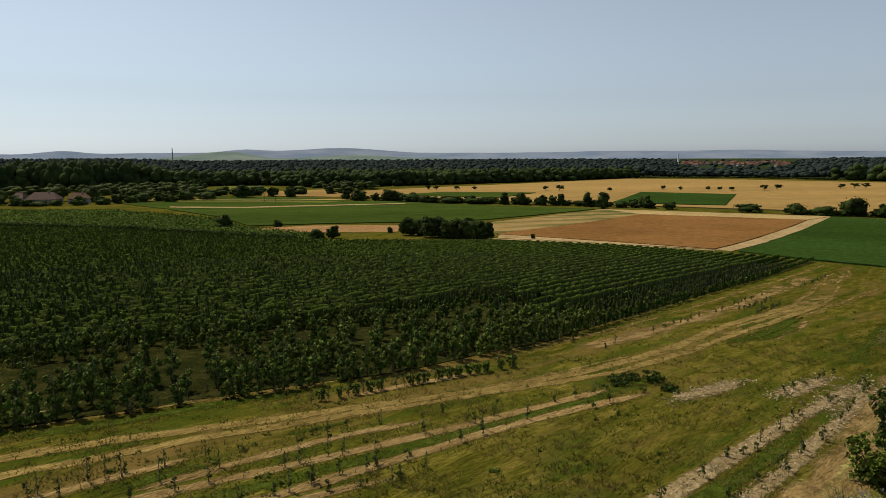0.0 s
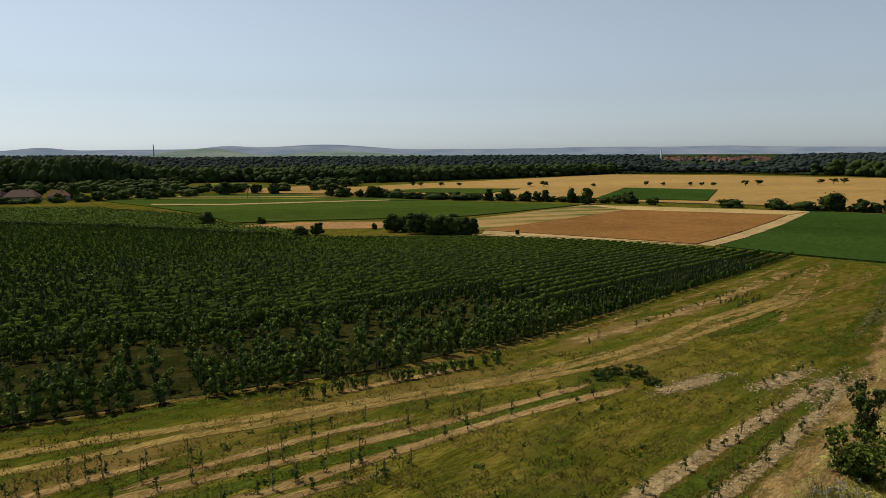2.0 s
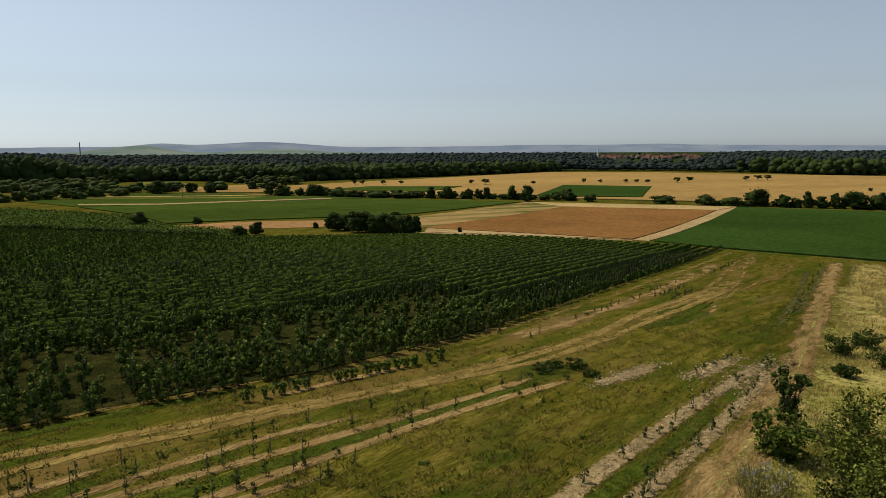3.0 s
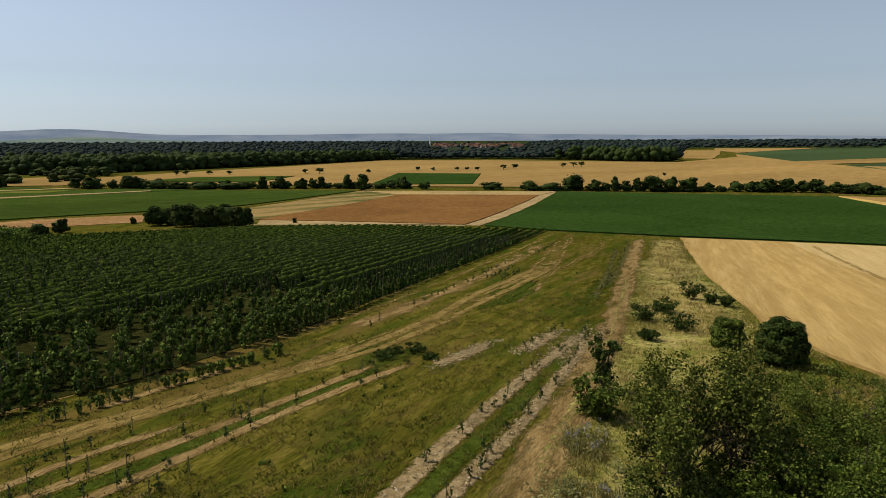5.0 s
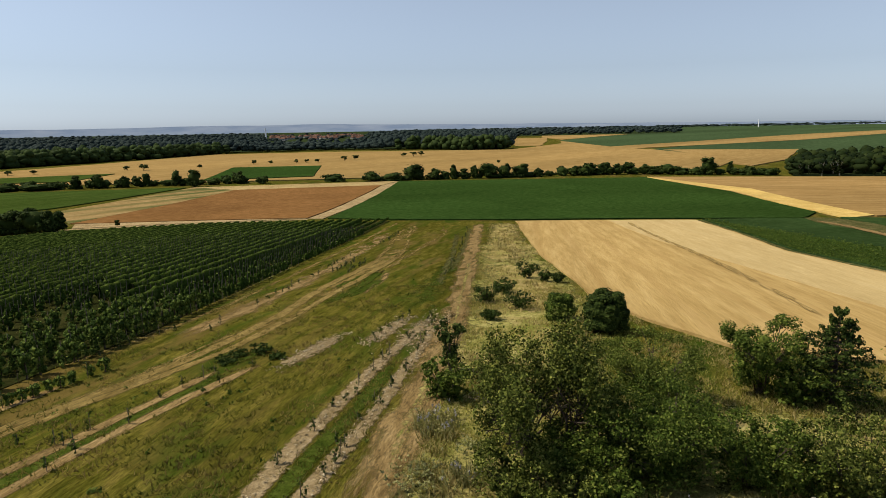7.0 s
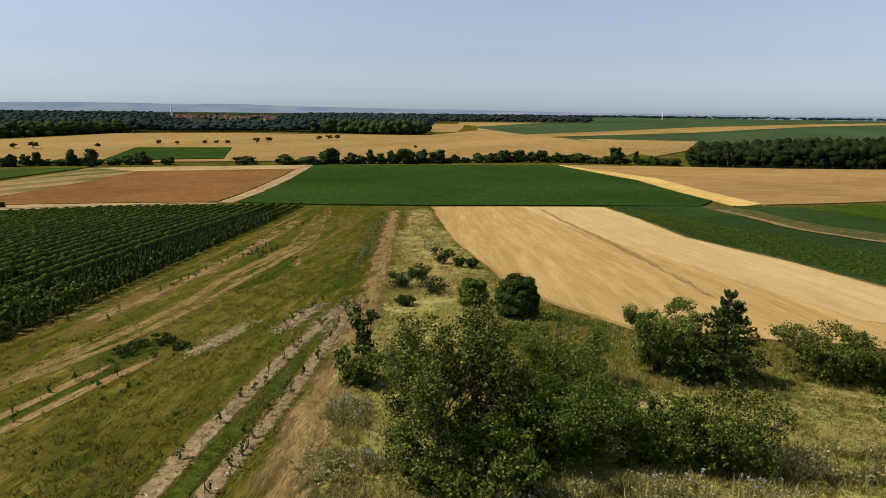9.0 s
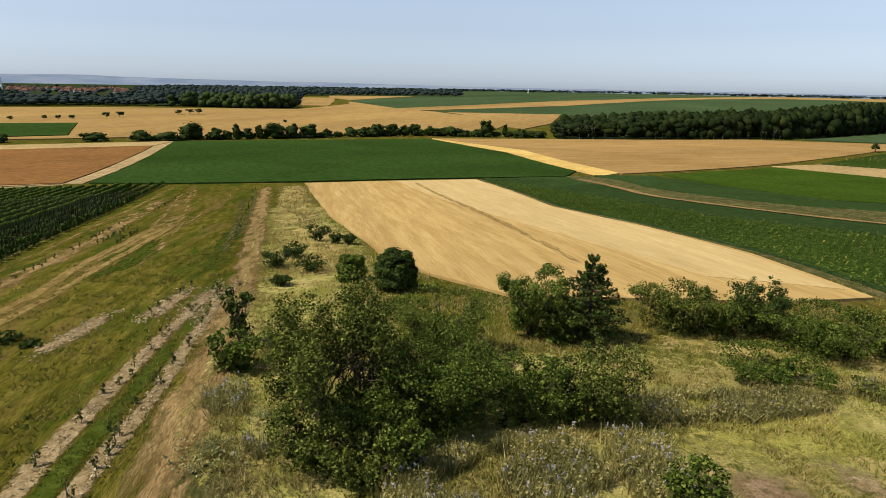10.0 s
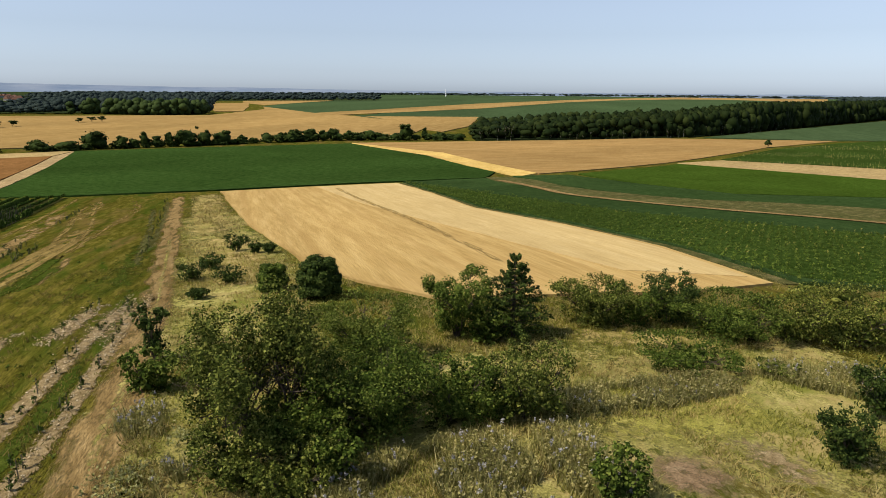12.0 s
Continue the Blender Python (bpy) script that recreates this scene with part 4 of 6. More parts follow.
def dome(seed, tall, wide, number, size, leaf, label, name="bush", category="bush", group="", narrow=1.0):
    """A dense leafy dome down to the ground: a short stem, one heart and a skin of uneven lumps."""
    rng = np.random.default_rng(seed)
    thing = new(name)
    part("trunk", mesh_of("trunk", *tube([(0, 0, -0.3), (0.02, 0, tall * 0.3), (0, 0.03, tall * 0.7)], np.array([0.03, 0.024, 0.01]) * tall, 6), BARK), thing)
    lumps = 70 if number > 5000 else 30 if number > 1500 else 12
    a, level = rng.random(lumps) * 2 * np.pi, 0.1 + 0.8 * rng.random(lumps)
    out = 0.33 * wide * np.sqrt(np.clip(1 - ((level - 0.35) / 0.68) ** 2, 0.05, 1)) ** narrow
    centres = np.concatenate([[(0, 0, 0.45 * tall)], np.stack([np.cos(a) * out, np.sin(a) * out, level * tall], 1)])
    skin = ((0.07 if number > 5000 else 0.09 if number > 1500 else 0.13) + 0.08 * rng.random(lumps))[:, None] * np.array([wide, wide, 0.8 * min(tall, wide)])
    radii = np.concatenate([[(0.42 * wide, 0.42 * wide, 0.48 * tall)], skin])
    v1, f1 = joined(clods(rng, centres[:1], radii[:1] * 0.84, 9, 7, 0.04), clods(rng, centres[1:], radii[1:] * 0.72, 7, 5, 0.12))
    v2, f2 = leaves(rng, centres, radii, number, size, 0.8, 0.0, 0.35, 0.35)
    part("crown", mesh_of("crown", *joined((v1, f1), (v2, f2)), leaf, True), thing)
    return tagged(thing, label, category, group)


def tree(seed, tall, wide, number, size, leaf, label, name="tree", category="tree", trunk=0.25, lumps=18, group="", thick=0.03, bark=None, heart=0.6, tufted=False):
    """A tree on a trunk: tapered trunk, limbs and a crown of leafy lumps."""
    rng = np.random.default_rng(seed)
    thing = new(name)
    wood, tips = limbs(rng, tall * (1 - trunk * 0.4), wide, 5, 0.8, thick=thick * tall * 0.5)
    wood[0][:, 2] += tall * trunk * 0.7
    bole = tube([(0, 0, -0.3), (0.01 * tall, 0, tall * trunk), (0, 0.01 * tall, tall * 0.55), (0, 0, tall * 0.85)], np.array([1.0, 0.8, 0.5, 0.15]) * thick * tall, 7)
    part("trunk", mesh_of("trunk", *joined(bole, wood), bark or BARK), thing, "branching dark trunk")
    a, r = rng.random(lumps) * 2 * np.pi, np.sqrt(rng.random(lumps)) * 0.36
    level = trunk + 0.1 + (0.8 - trunk) * rng.random(lumps)
    middle = (trunk + 1) / 2
    pull = np.sqrt(np.clip(1 - ((level - middle) / (0.62 - trunk * 0.4)) ** 2, 0.08, 1))
    centres = np.stack([np.cos(a) * r * wide * pull, np.sin(a) * r * wide * pull, level * tall], 1)
    spread = 0.13 + 0.09 * rng.random(lumps)
    if tufted:
        centres = np.concatenate([centres, tips + np.array([0, 0, tall * trunk * 0.7])])
        spread = np.concatenate([spread, 0.09 + 0.05 * rng.random(len(tips))])
    radii = spread[:, None] * np.array([wide, wide, min(wide, tall * (1 - trunk)) * 0.9])
    part("crown", mesh_of("crown", *joined(clods(rng, centres[:lumps], radii[:lumps] * heart, 6, 4, 0.16), leaves(rng, centres, radii, number, size, 0.5, 0.0, 0.35, 0.4)), leaf, True), thing)
    return tagged(thing, label, category, group)


def conifer(seed, tall, wide, number, size, leaf, label, name="conifer", group=""):
    """A cone-shaped tree: a straight trunk and tiers of drooping boughs."""
    rng = np.random.default_rng(seed)
    thing = new(name)
    part("trunk", mesh_of("trunk", *tube([(0, 0, -0.3), (0.02, 0, tall * 0.5), (0, 0, tall * 0.97)], np.array([0.028, 0.018, 0.004]) * tall, 7), BARK), thing)
    centres, radii, wood = [], [], []
    for k in range(14):
        level = 0.06 + 0.88 * k / 13 + 0.02 * rng.random()
        reach = 0.5 * wide * (1 - level) ** 0.8 + 0.04 * wide
        for j in range(8 if k < 10 else 5):
            a = 2.4 * (k * 7 + j) + rng.normal() * 0.25
            q = reach * (0.65 + 0.4 * rng.random())
            root, tip = np.array([0, 0, tall * level]), np.array([np.cos(a) * q, np.sin(a) * q, tall * (level + 0.05 + 0.04 * rng.random())])
            wood.append(tube([root, (root + tip) / 2, tip], [0.03, 0.02, 0.008], 4))
            for along in (0.45, 0.72, 0.97):
                centres.append(root + (tip - root) * along)
                radii.append((q * 0.3 * (1.25 - along * 0.7), q * 0.3 * (1.25 - along * 0.7), tall * 0.028))
    part("branchwork", mesh_of("branchwork", *joined(*wood), BARK), thing)
    part("crown", mesh_of("crown", *leaves(rng, np.array(centres), np.array(radii), number, size, 0.3, 0.3), leaf), thing)
    return tagged(thing, label, "conifer", group)


def stand(ob, x, y, turn_by=0.0, size=1.0):
    """Set a new thing on the ground."""
    ob.matrix_basis = Matrix.Translation((x, y, float(land(x, y)))) @ Matrix.Rotation(radians(turn_by), 4, "Z") @ Matrix.Diagonal((size, size, size, 1))
    return ob


def spot(x, y, turn_by=0.0):
    return pose(x, y, float(land(x, y)), 0, 0, turn_by)


# ---- the vineyard ----


def vine_edge(x):
    """The foremost vine row: it bends round the hill."""
    bend = np.log(np.cosh((x - 2) / 10))
    return 46.5 + 0.805 * (x - 8) + 3.85 * (bend - 0.17)


VINE_RING = VINEYARD[:9] + [(-120, 7), (-60, 9), (-22, 26.4), (-3, 35.6), (9, 45), (20.5, 58.6), (42, 83.4)]
rng = np.random.default_rng(5)
xs, ys, row_of, row_way = [], [], [], []
edge_x = np.arange(-140, 90, 0.02)
edge_run = np.concatenate([[0], np.cumsum(np.hypot(np.diff(edge_x), np.diff(vine_edge(edge_x))))])
PITCH = 2.1
hedge_rows = []
for k in range(120):
    s = np.arange(0, edge_run[-1], 0.82) + rng.random()
    s = s + rng.normal(size=len(s)) * 0.07
    x = np.interp(s, edge_run, edge_x)
    y = vine_edge(x) + rng.normal(size=len(x)) * 0.06
    x, y = x - 0.6 * PITCH * (k + 0.35), y + 0.8 * PITCH * (k + 0.35)
    way = np.gradient(np.stack([x, y], 1), axis=0)
    way /= np.linalg.norm(way, axis=1)[:, None]
    gappy = np.clip((18 - x) / 14, 0, 1)            # missing vines in the foremost rows, fewer where the rows run on over the hill
    lost = 0.03 + 0.2 * np.clip((14 - x) / 30, 0, 1) + gappy * (0.5 if 4 <= k <= 6 else 0.28 if k in (2, 3, 7) else 0.08 if k < 2 else 0.0)
    keep = inside(x, y, VINE_RING) & (np.arctan2(x, y) > radians(-46)) & (rng.random(len(x)) > lost)
    body = inside(x, y, VINE_RING) & (np.arctan2(x, y) > radians(-46)) & ((k > 8) | ((k > 2) & (x > 6 + 4 * rng.random())))
    if body.sum() > 6:
        hedge_rows.append((x[body], y[body], way[body]))
    xs.append(x[keep]), ys.append(y[keep]), row_of.append(np.full(keep.sum(), k)), row_way.append(way[keep])
vx, vy, vk, vw = np.concatenate(xs), np.concatenate(ys), np.concatenate(row_of), np.concatenate(row_way)
order = np.argsort(np.hypot(vx, vy))
near = order[:300]
templates = [vine_maker(np.random.default_rng(40 + k), 300, 0.13, 1.35 + 0.08 * k) for k in range(8)]
for n, i in enumerate(near):
    size = 0.85 + 0.3 * rng.random()
    if n < 8:
        stand(templates[n], vx[i], vy[i], rng.random() * 360)
    else:
        copy_thing(templates[rng.integers(8)], spot(vx[i], vy[i], rng.random() * 360))
rest = order[300:]
far_off = np.hypot(vx[rest], vy[rest])
for low, high, number, size, height in ((0, 75, 16, 0.16, 1.6), (75, 120, 5, 0.2, 1.5), (120, 400, 1, 0.27, 1.25)):
    band = rest[(far_off >= low) & (far_off < high)]
    c = np.stack([vx[band], vy[band], land(vx[band], vy[band])], 1)
    uneven = np.interp(vx[band], [-30, 25], [0.3, 0.1])
    tall = height * (1.0 + uneven * rng.uniform(-1, 1, len(band))) * np.interp(vx[band], [-45, 22], [1.0, 0.76])
    tilt = rng.normal(size=(len(band), 2)) * (uneven * 0.4)[:, None]
    lumps, girth = [], []
    for level, out, up in ((0.34, 0.31, 0.27), (0.62, 0.29, 0.22), (0.87, 0.18, 0.17)):
        jitter = rng.normal(size=(len(band), 3)) * 0.05
        jitter[:, :2] += tilt * level * 1.6 + vw[band] * (rng.random((len(band), 1)) - 0.5) * 0.5
        jitter[:, 2] = level * tall
        lumps.append(c + jitter)
        girth.append(np.stack([np.full(len(band), out), np.full(len(band), out), up * tall], 1) * (0.75 + 0.5 * rng.random(len(band)))[:, None])
    lumps, girth = np.concatenate(lumps), np.concatenate(girth)
    if low >= 120:                    # the lowest growth of the far rows is hidden
        lumps, girth = lumps[len(band):], girth[len(band):]
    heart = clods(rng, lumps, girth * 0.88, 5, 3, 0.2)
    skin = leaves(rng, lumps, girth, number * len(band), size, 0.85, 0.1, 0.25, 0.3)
    tagged(new("vine_rows", mesh_of("vine_rows", *heart, VINE_INNER_SHADE, True)), "inner growth of dense vine rows with shade painted in", "vineyard", kind="stuff")
    tagged(new("vine_leaves", mesh_of("vine_leaves", *skin, VINE_LEAF)), "green leaves of dense vine rows", "vineyard", kind="stuff")
    if high <= 120:
        p = [tube([q + np.array([0, 0, -0.1]), q + np.array([0, 0, 0.9]), q + np.array([0.02, 0, 1.75])], [0.04, 0.035, 0.025], 3) for q in c]
        tagged(new("vine_stakes", mesh_of("vine_stakes", *joined(*p), STAKE_WOOD)), "weathered stakes standing in the vine rows", "stakes", kind="stuff")
# the closed leafy bodies of the rows that run on over the hill
bodies = []
for x, y, way in hedge_rows:
    n = len(x)
    girth, top = 0.3 * (1 + 0.2 * rng.normal(size=n)), np.where(np.hypot(x, y) > 120, 1.1, 1.35) * (1 + np.interp(x, [-30, 20], [0.12, 0.05]) * rng.normal(size=n)) * np.interp(x, [-60, 20], [0.72, 1.0])
    ring = np.stack([np.stack([x - way[:, 1] * girth * q, y + way[:, 0] * girth * q, land(x, y) + top * h], 1) for q, h in ((-0.7, 0.15), (-1.1, 0.6), (-0.5, 1.0), (0.5, 1.0), (1.1, 0.6), (0.7, 0.15))], 1)
    i, j = np.meshgrid(np.arange(n - 1), np.arange(5), indexing="ij")
    bodies.append((ring.reshape(-1, 3), np.stack([i * 6 + j, i * 6 + j + 1, (i + 1) * 6 + j + 1, (i + 1) * 6 + j], -1).reshape(-1, 4)))
tagged(new("vine_rows", mesh_of("vine_rows", *joined(*bodies), VINE_HEDGE, True)), "closed leafy vine rows running over the hill", "vineyard", kind="stuff")
# rows of the farther vineyard
fx, fy = np.meshgrid(np.arange(-330, -25, 1.4), np.arange(90, 340, 3.2))
fx, fy = (fx + rng.normal(size=fx.shape) * 0.2).ravel(), (fy + rng.normal(size=fy.shape) * 0.2).ravel()
fx, fy = fx, fy - 0.32 * (fx + 100)
keep = inside(fx, fy, [(-235, 335), (-173, 330), (-99, 277), (-73, 231), (-41, 200), (-30, 168.5), (-92, 211), (-172, 246), (-212, 194), (-330, 217), (-330, 330)])
fx, fy = fx[keep], fy[keep]
v, f = leaves(rng, np.stack([fx, fy, land(fx, fy) + 0.5], 1), np.tile((0.7, 0.4, 0.35), (len(fx), 1)), 5 * len(fx), 0.5, 0.4, 0.0, 0.1, 0.2)
tagged(new("vine_rows", mesh_of("vine_rows", v, f, VINE_LEAF)), "farther green vine rows on falling ground", "vineyard", kind="stuff")

# a dark overgrown bank between the two vineyards
bank = smooth_line([(-190, 252), (-172, 246), (-117, 224.5), (-92, 211.5), (-66, 193.5), (-42, 176)], 1.1)
bank = bank + rng.normal(size=bank.shape) * 0.35
v, f = leaves(rng, np.stack([bank[:, 0], bank[:, 1], land(bank[:, 0], bank[:, 1]) + 0.9], 1), np.tile((1.0, 1.0, 0.9), (len(bank), 1)), 45 * len(bank), 0.5, 0.4, 0.0, 0.3, 0.3)
tagged(new("hedge_bank", mesh_of("hedge_bank", v, f, DARK_LEAF)), "low dark overgrown bank between two vineyards", "hedge", kind="stuff")

# young vines on the strips of bare soil
saplings = [young_vine(np.random.default_rng(80 + k), 0.35 + 0.11 * k) for k in range(5)]
used = 0
for line, gap, chance in (([(-15, 19.6), (-4.9, 25.0), (9.4, 34.5)], 1.3, 0.6), ([(-11, 18.7), (-2.0, 24.7), (11.2, 33.8)], 1.3, 0.5), ([(-20, 20.0), (-9.4, 25.5), (-0.2, 30.4)], 1.4, 0.6),
                          ([(-8, 19.8), (-0.6, 23.8)], 1.2, 0.7), ([(2.5, 16.2), (13, 26), (26, 37.4)], 0.9, 0.42), ([(4.5, 15.5), (15.1, 25.2), (27.6, 38.4)], 0.8, 0.5),
                          ([(-22, 28.4), (-9, 34.4), (-1.5, 39.6), (10, 46.8)], 1.2, 0.7), ([(18.6, 33.8), (25, 38.9)], 0.7, 0.7),
                          ([(12, 45), (22, 56), (40, 77)], 1.5, 0.6), ([(9.9, 21.2), (13.6, 24.5)], 0.8, 0.5), ([(30.7, 63.6), (37.5, 71)], 0.6, 0.9), ([(31.5, 62.2), (37.5, 68.5)], 0.6, 0.9), ([(50.7, 87.2), (62, 100.5)], 0.9, 0.8), ([(38, 52), (60, 78), (79, 101)], 1.6, 0.5)):
    for x, y in smooth_line(line, gap):
        if rng.random() > chance:
            continue
        x, y = x + rng.normal() * 0.12, y + rng.normal() * 0.12
        if used < 5:
            stand(saplings[used], x, y, rng.random() * 360)
        else:
            copy_thing(saplings[rng.integers(5)], spot(x, y, rng.random() * 360))
        used += 1

# taller saplings that stand out of the strips
tall_sapling = young_vine(np.random.default_rng(97), 1.15)
tagged(tall_sapling, "leafy dark green sapling tied to a stake", group="taller saplings in the meadow")
low_sapling = young_vine(np.random.default_rng(98), 0.8)
tagged(low_sapling, "leafy dark green sapling tied to a stake", group="taller saplings in the meadow")
SAPLINGS = [(-12.8, 23.4), (-15.3, 22.1), (-14.4, 22.0), (-13.9, 23.1), (-13.4, 23.4), (-5.4, 27.7), (-4.9, 25.2), (-5.8, 22.0), (-5.0, 22.7), (-2.8, 24.4), (-2.0, 22.5), (-1.7, 22.8), (-16.2, 31.4), (-15.1, 31.7), (-14.1, 32.2), (-14.1, 33.2), (-13.2, 33.6), (-8.1, 33.2), (-6.0, 24.6), (-6.5, 24.1), (-9.2, 24.2), (-11.0, 22.9), (1.2, 29.2), (4.1, 29.5), (1.8, 28.2), (-3.1, 23.7)]
for k, (x, y) in enumerate(SAPLINGS):
    source = tall_sapling if k % 3 == 0 else low_sapling
    if k < 2:
        stand((tall_sapling, low_sapling)[k], x, y)
    else:
        copy_thing(source, spot(x, y, rng.random() * 360))

# a dense row of stronger young vines
row_vine = young_vine(np.random.default_rng(95), 0.95)
row_vine_leafy = vine_maker(np.random.default_rng(96), 150, 0.11, 1.0)
row_vine_leafy.scale = (0.8, 0.8, 0.8)
for k, (x, y) in enumerate(smooth_line([(-6.6, 32.4), (-1.0, 36.0), (3.8, 38.8)], 0.48)):
    source = row_vine_leafy if rng.random() < 0.65 else row_vine
    if 7 < k < 11 and rng.random() < 0.6:
        continue
    copy_thing(source, spot(x + rng.normal() * 0.08, y + rng.normal() * 0.08, rng.random() * 360) @ Matrix.Scale(0.8 if source is row_vine_leafy else 1.0, 4))
row_vine.matrix_basis = spot(-7.1, 32.1)
row_vine_leafy.matrix_basis = spot(4.4, 39.2) @ Matrix.Scale(0.8, 4)

# ---- bushes and trees of the overgrown slope ----
stand(wild_tree(1, 5.0, 6.0, 30000, 0.08, OLIVE_LEAF, "large wild tree with airy olive-green crown and bare branches"), 15.4, 15.0)
stand(shrub(50, 2.3, 3.2, 9000, 0.08, BUSH_LEAF, "dark undergrowth round the foot of a wild tree", 6, lumps=40), 15.6, 13.4)
stand(shrub(51, 2.2, 3.0, 7000, 0.075, OLIVE_LEAF, "olive-green suckers below a wild tree", 7, lumps=36, skirt=0.02), 13.2, 13.9)
stand(shrub(52, 1.7, 2.6, 5000, 0.075, OLIVE_LEAF, "low olive-green growth in rank grass", 6, lumps=30, skirt=0.02), 13.6, 12.0)
stand(shrub(2, 3.4, 5.0, 22000, 0.075, BUSH_LEAF, "dense dark green bush in the shade of a wild tree", 7, lumps=60), 18.0, 12.4)
stand(shrub(3, 2.6, 3.0, 8000, 0.08, BUSH_LEAF, "rounded green bush at the edge of the thicket", 6), 20.5, 10.0)
stand(shrub(4, 3.0, 3.4, 8000, 0.08, OLIVE_LEAF, "grey-green bush at the edge of the thicket", 6), 22.1, 7.6)
stand(shrub(53, 2.4, 3.0, 8000, 0.08, BUSH_LEAF, "dark green bush closing the thicket", 6, lumps=40, skirt=0.03), 20.0, 12.6)
stand(shrub(54, 2.0, 2.6, 6000, 0.08, BUSH_LEAF, "low dark green bush at the thicket's foot", 6, lumps=36, skirt=0.03), 21.4, 9.0)
stand(shrub(5, 3.3, 4.7, 15000, 0.08, LIGHT_LEAF, "feathery light green bush behind a wild tree", 6), 23.9, 16.6)
stand(dome(6, 2.9, 3.4, 15000, 0.12, DARK_LEAF, "dense round dark green bush in tall grass"), 32.8, 26.6)
stand(dome(7, 2.1, 2.6, 7000, 0.1, BUSH_LEAF, "round olive-green bush beside a larger one"), 32.8, 30.8)
for k, (x, y, tall, wide) in enumerate(((32.9, 39.3, 1.5, 2.1), (36.8, 41.4, 1.3, 1.9), (33.4, 35.7, 1.3, 2.3), (28.8, 33.9, 0.8, 1.2), (44, 46.1, 2.0, 2.1), (44, 43.6, 1.1, 1.2), (44.4, 42.2, 1.0, 1.2))):
    stand(shrub(20 + k, tall, wide, 900, 0.13, DARK_LEAF, "small dark bush in the dry grass", 5, group="small bushes in the grass", lumps=16, girth=0.14, skirt=0.05, airy=0.5), x, y)
stand(tree(30, 2.7, 1.5, 1300, 0.13, DARK_LEAF, "slender dark sapling tree beside the dirt track", trunk=0.15, lumps=22, heart=0.35, tufted=True), 19.4, 26.0)
stand(shrub(31, 2.0, 2.3, 1900, 0.13, BUSH_LEAF, "low green bush beside the dirt track", 5), 16.9, 22.9)
stand(shrub(32, 1.6, 2.6, 1700, 0.13, OLIVE_LEAF, "low olive bush in front of a sapling", 5), 18.6, 20.6)
stand(conifer(33, 4.5, 4.7, 10000, 0.1, DARK_LEAF, "young dark green conical tree among bushes"), 31.1, 11.8)
stand(tree(34, 3.5, 3.2, 9000, 0.09, BUSH_LEAF, "small green tree with a reddish top", trunk=0.1, lumps=22, heart=0.4, tufted=True), 29.4, 14.4)
stand(shrub(35, 2.1, 2.7, 1900, 0.14, BUSH_LEAF, "low green bush between two small trees", 5), 29.8, 12.9)
stand(shrub(36, 2.9, 4.4, 11000, 0.085, OLIVE_LEAF, "wide grey-green bush at the wheat's edge", 7, airy=0.15), 36.2, 8.7)
stand(shrub(37, 3.3, 3.3, 9000, 0.085, DARK_LEAF, "upright dark bush at the wheat's edge", 6, airy=0.2), 38.6, 4.7)
stand(shrub(38, 2.5, 6.0, 13000, 0.085, BUSH_LEAF, "long low hedge-like bush along the wheat", 8, lumps=50), 38.2, 1.6)
stand(shrub(39, 3.4, 5.8, 13000, 0.085, OLIVE_LEAF, "wide dark grey-green thicket at the field's end", 8, lumps=50), 40.7, -4.8)
stand(shrub(46, 2.5, 3.6, 4500, 0.1, BUSH_LEAF, "green bush filling the hedge at the wheat's edge", 6), 37.4, 6.6)
stand(shrub(47, 2.7, 4.2, 5000, 0.1, OLIVE_LEAF, "grey-green bush filling the hedge at the wheat's edge", 6), 39.6, -1.6)
stand(shrub(40, 1.4, 5.0, 5000, 0.09, BUSH_LEAF, "low spreading green bush in the meadow", 7, lumps=16, skirt=0.05), 31.6, 2.9)
stand(shrub(41, 0.8, 1.9, 600, 0.11, OLIVE_LEAF, "knee-high bush in the meadow", 4, lumps=8), 32.9, -1.1)
stand(shrub(42, 2.4, 2.2, 4000, 0.09, DARK_LEAF, "dark bush beside a worn patch", 5), 29.9, -4.9)
stand(shrub(43, 2.1, 1.9, 4200, 0.08, DARK_LEAF, "dark upright bush beside worn pale earth", 5), 24.7, -3.3)
stand(shrub(44, 1.9, 1.8, 2600, 0.1, BUSH_LEAF, "bright green bush among tall weeds", 5), 17.9, 3.0)
stand(shrub(45, 1.9, 1.6, 2600, 0.1, BUSH_LEAF, "bright green bush below a wild tree", 5), 14.6, 11.1)

for k, (x, y, tall, wide) in enumerate(((10.4, 35.9, 0.45, 1.5), (12.6, 36.4, 0.6, 1.4), (11.4, 36.8, 0.4, 1.2), (13.0, 34.6, 0.4, 1.0))):
    stand(shrub(55 + k, tall, wide, 500, 0.11, DARK_LEAF, "clump of rank dark green weeds in the meadow", 4, "weed_clump", "weeds", 10, group="weed clumps in the meadow", skirt=0.0), x, y)

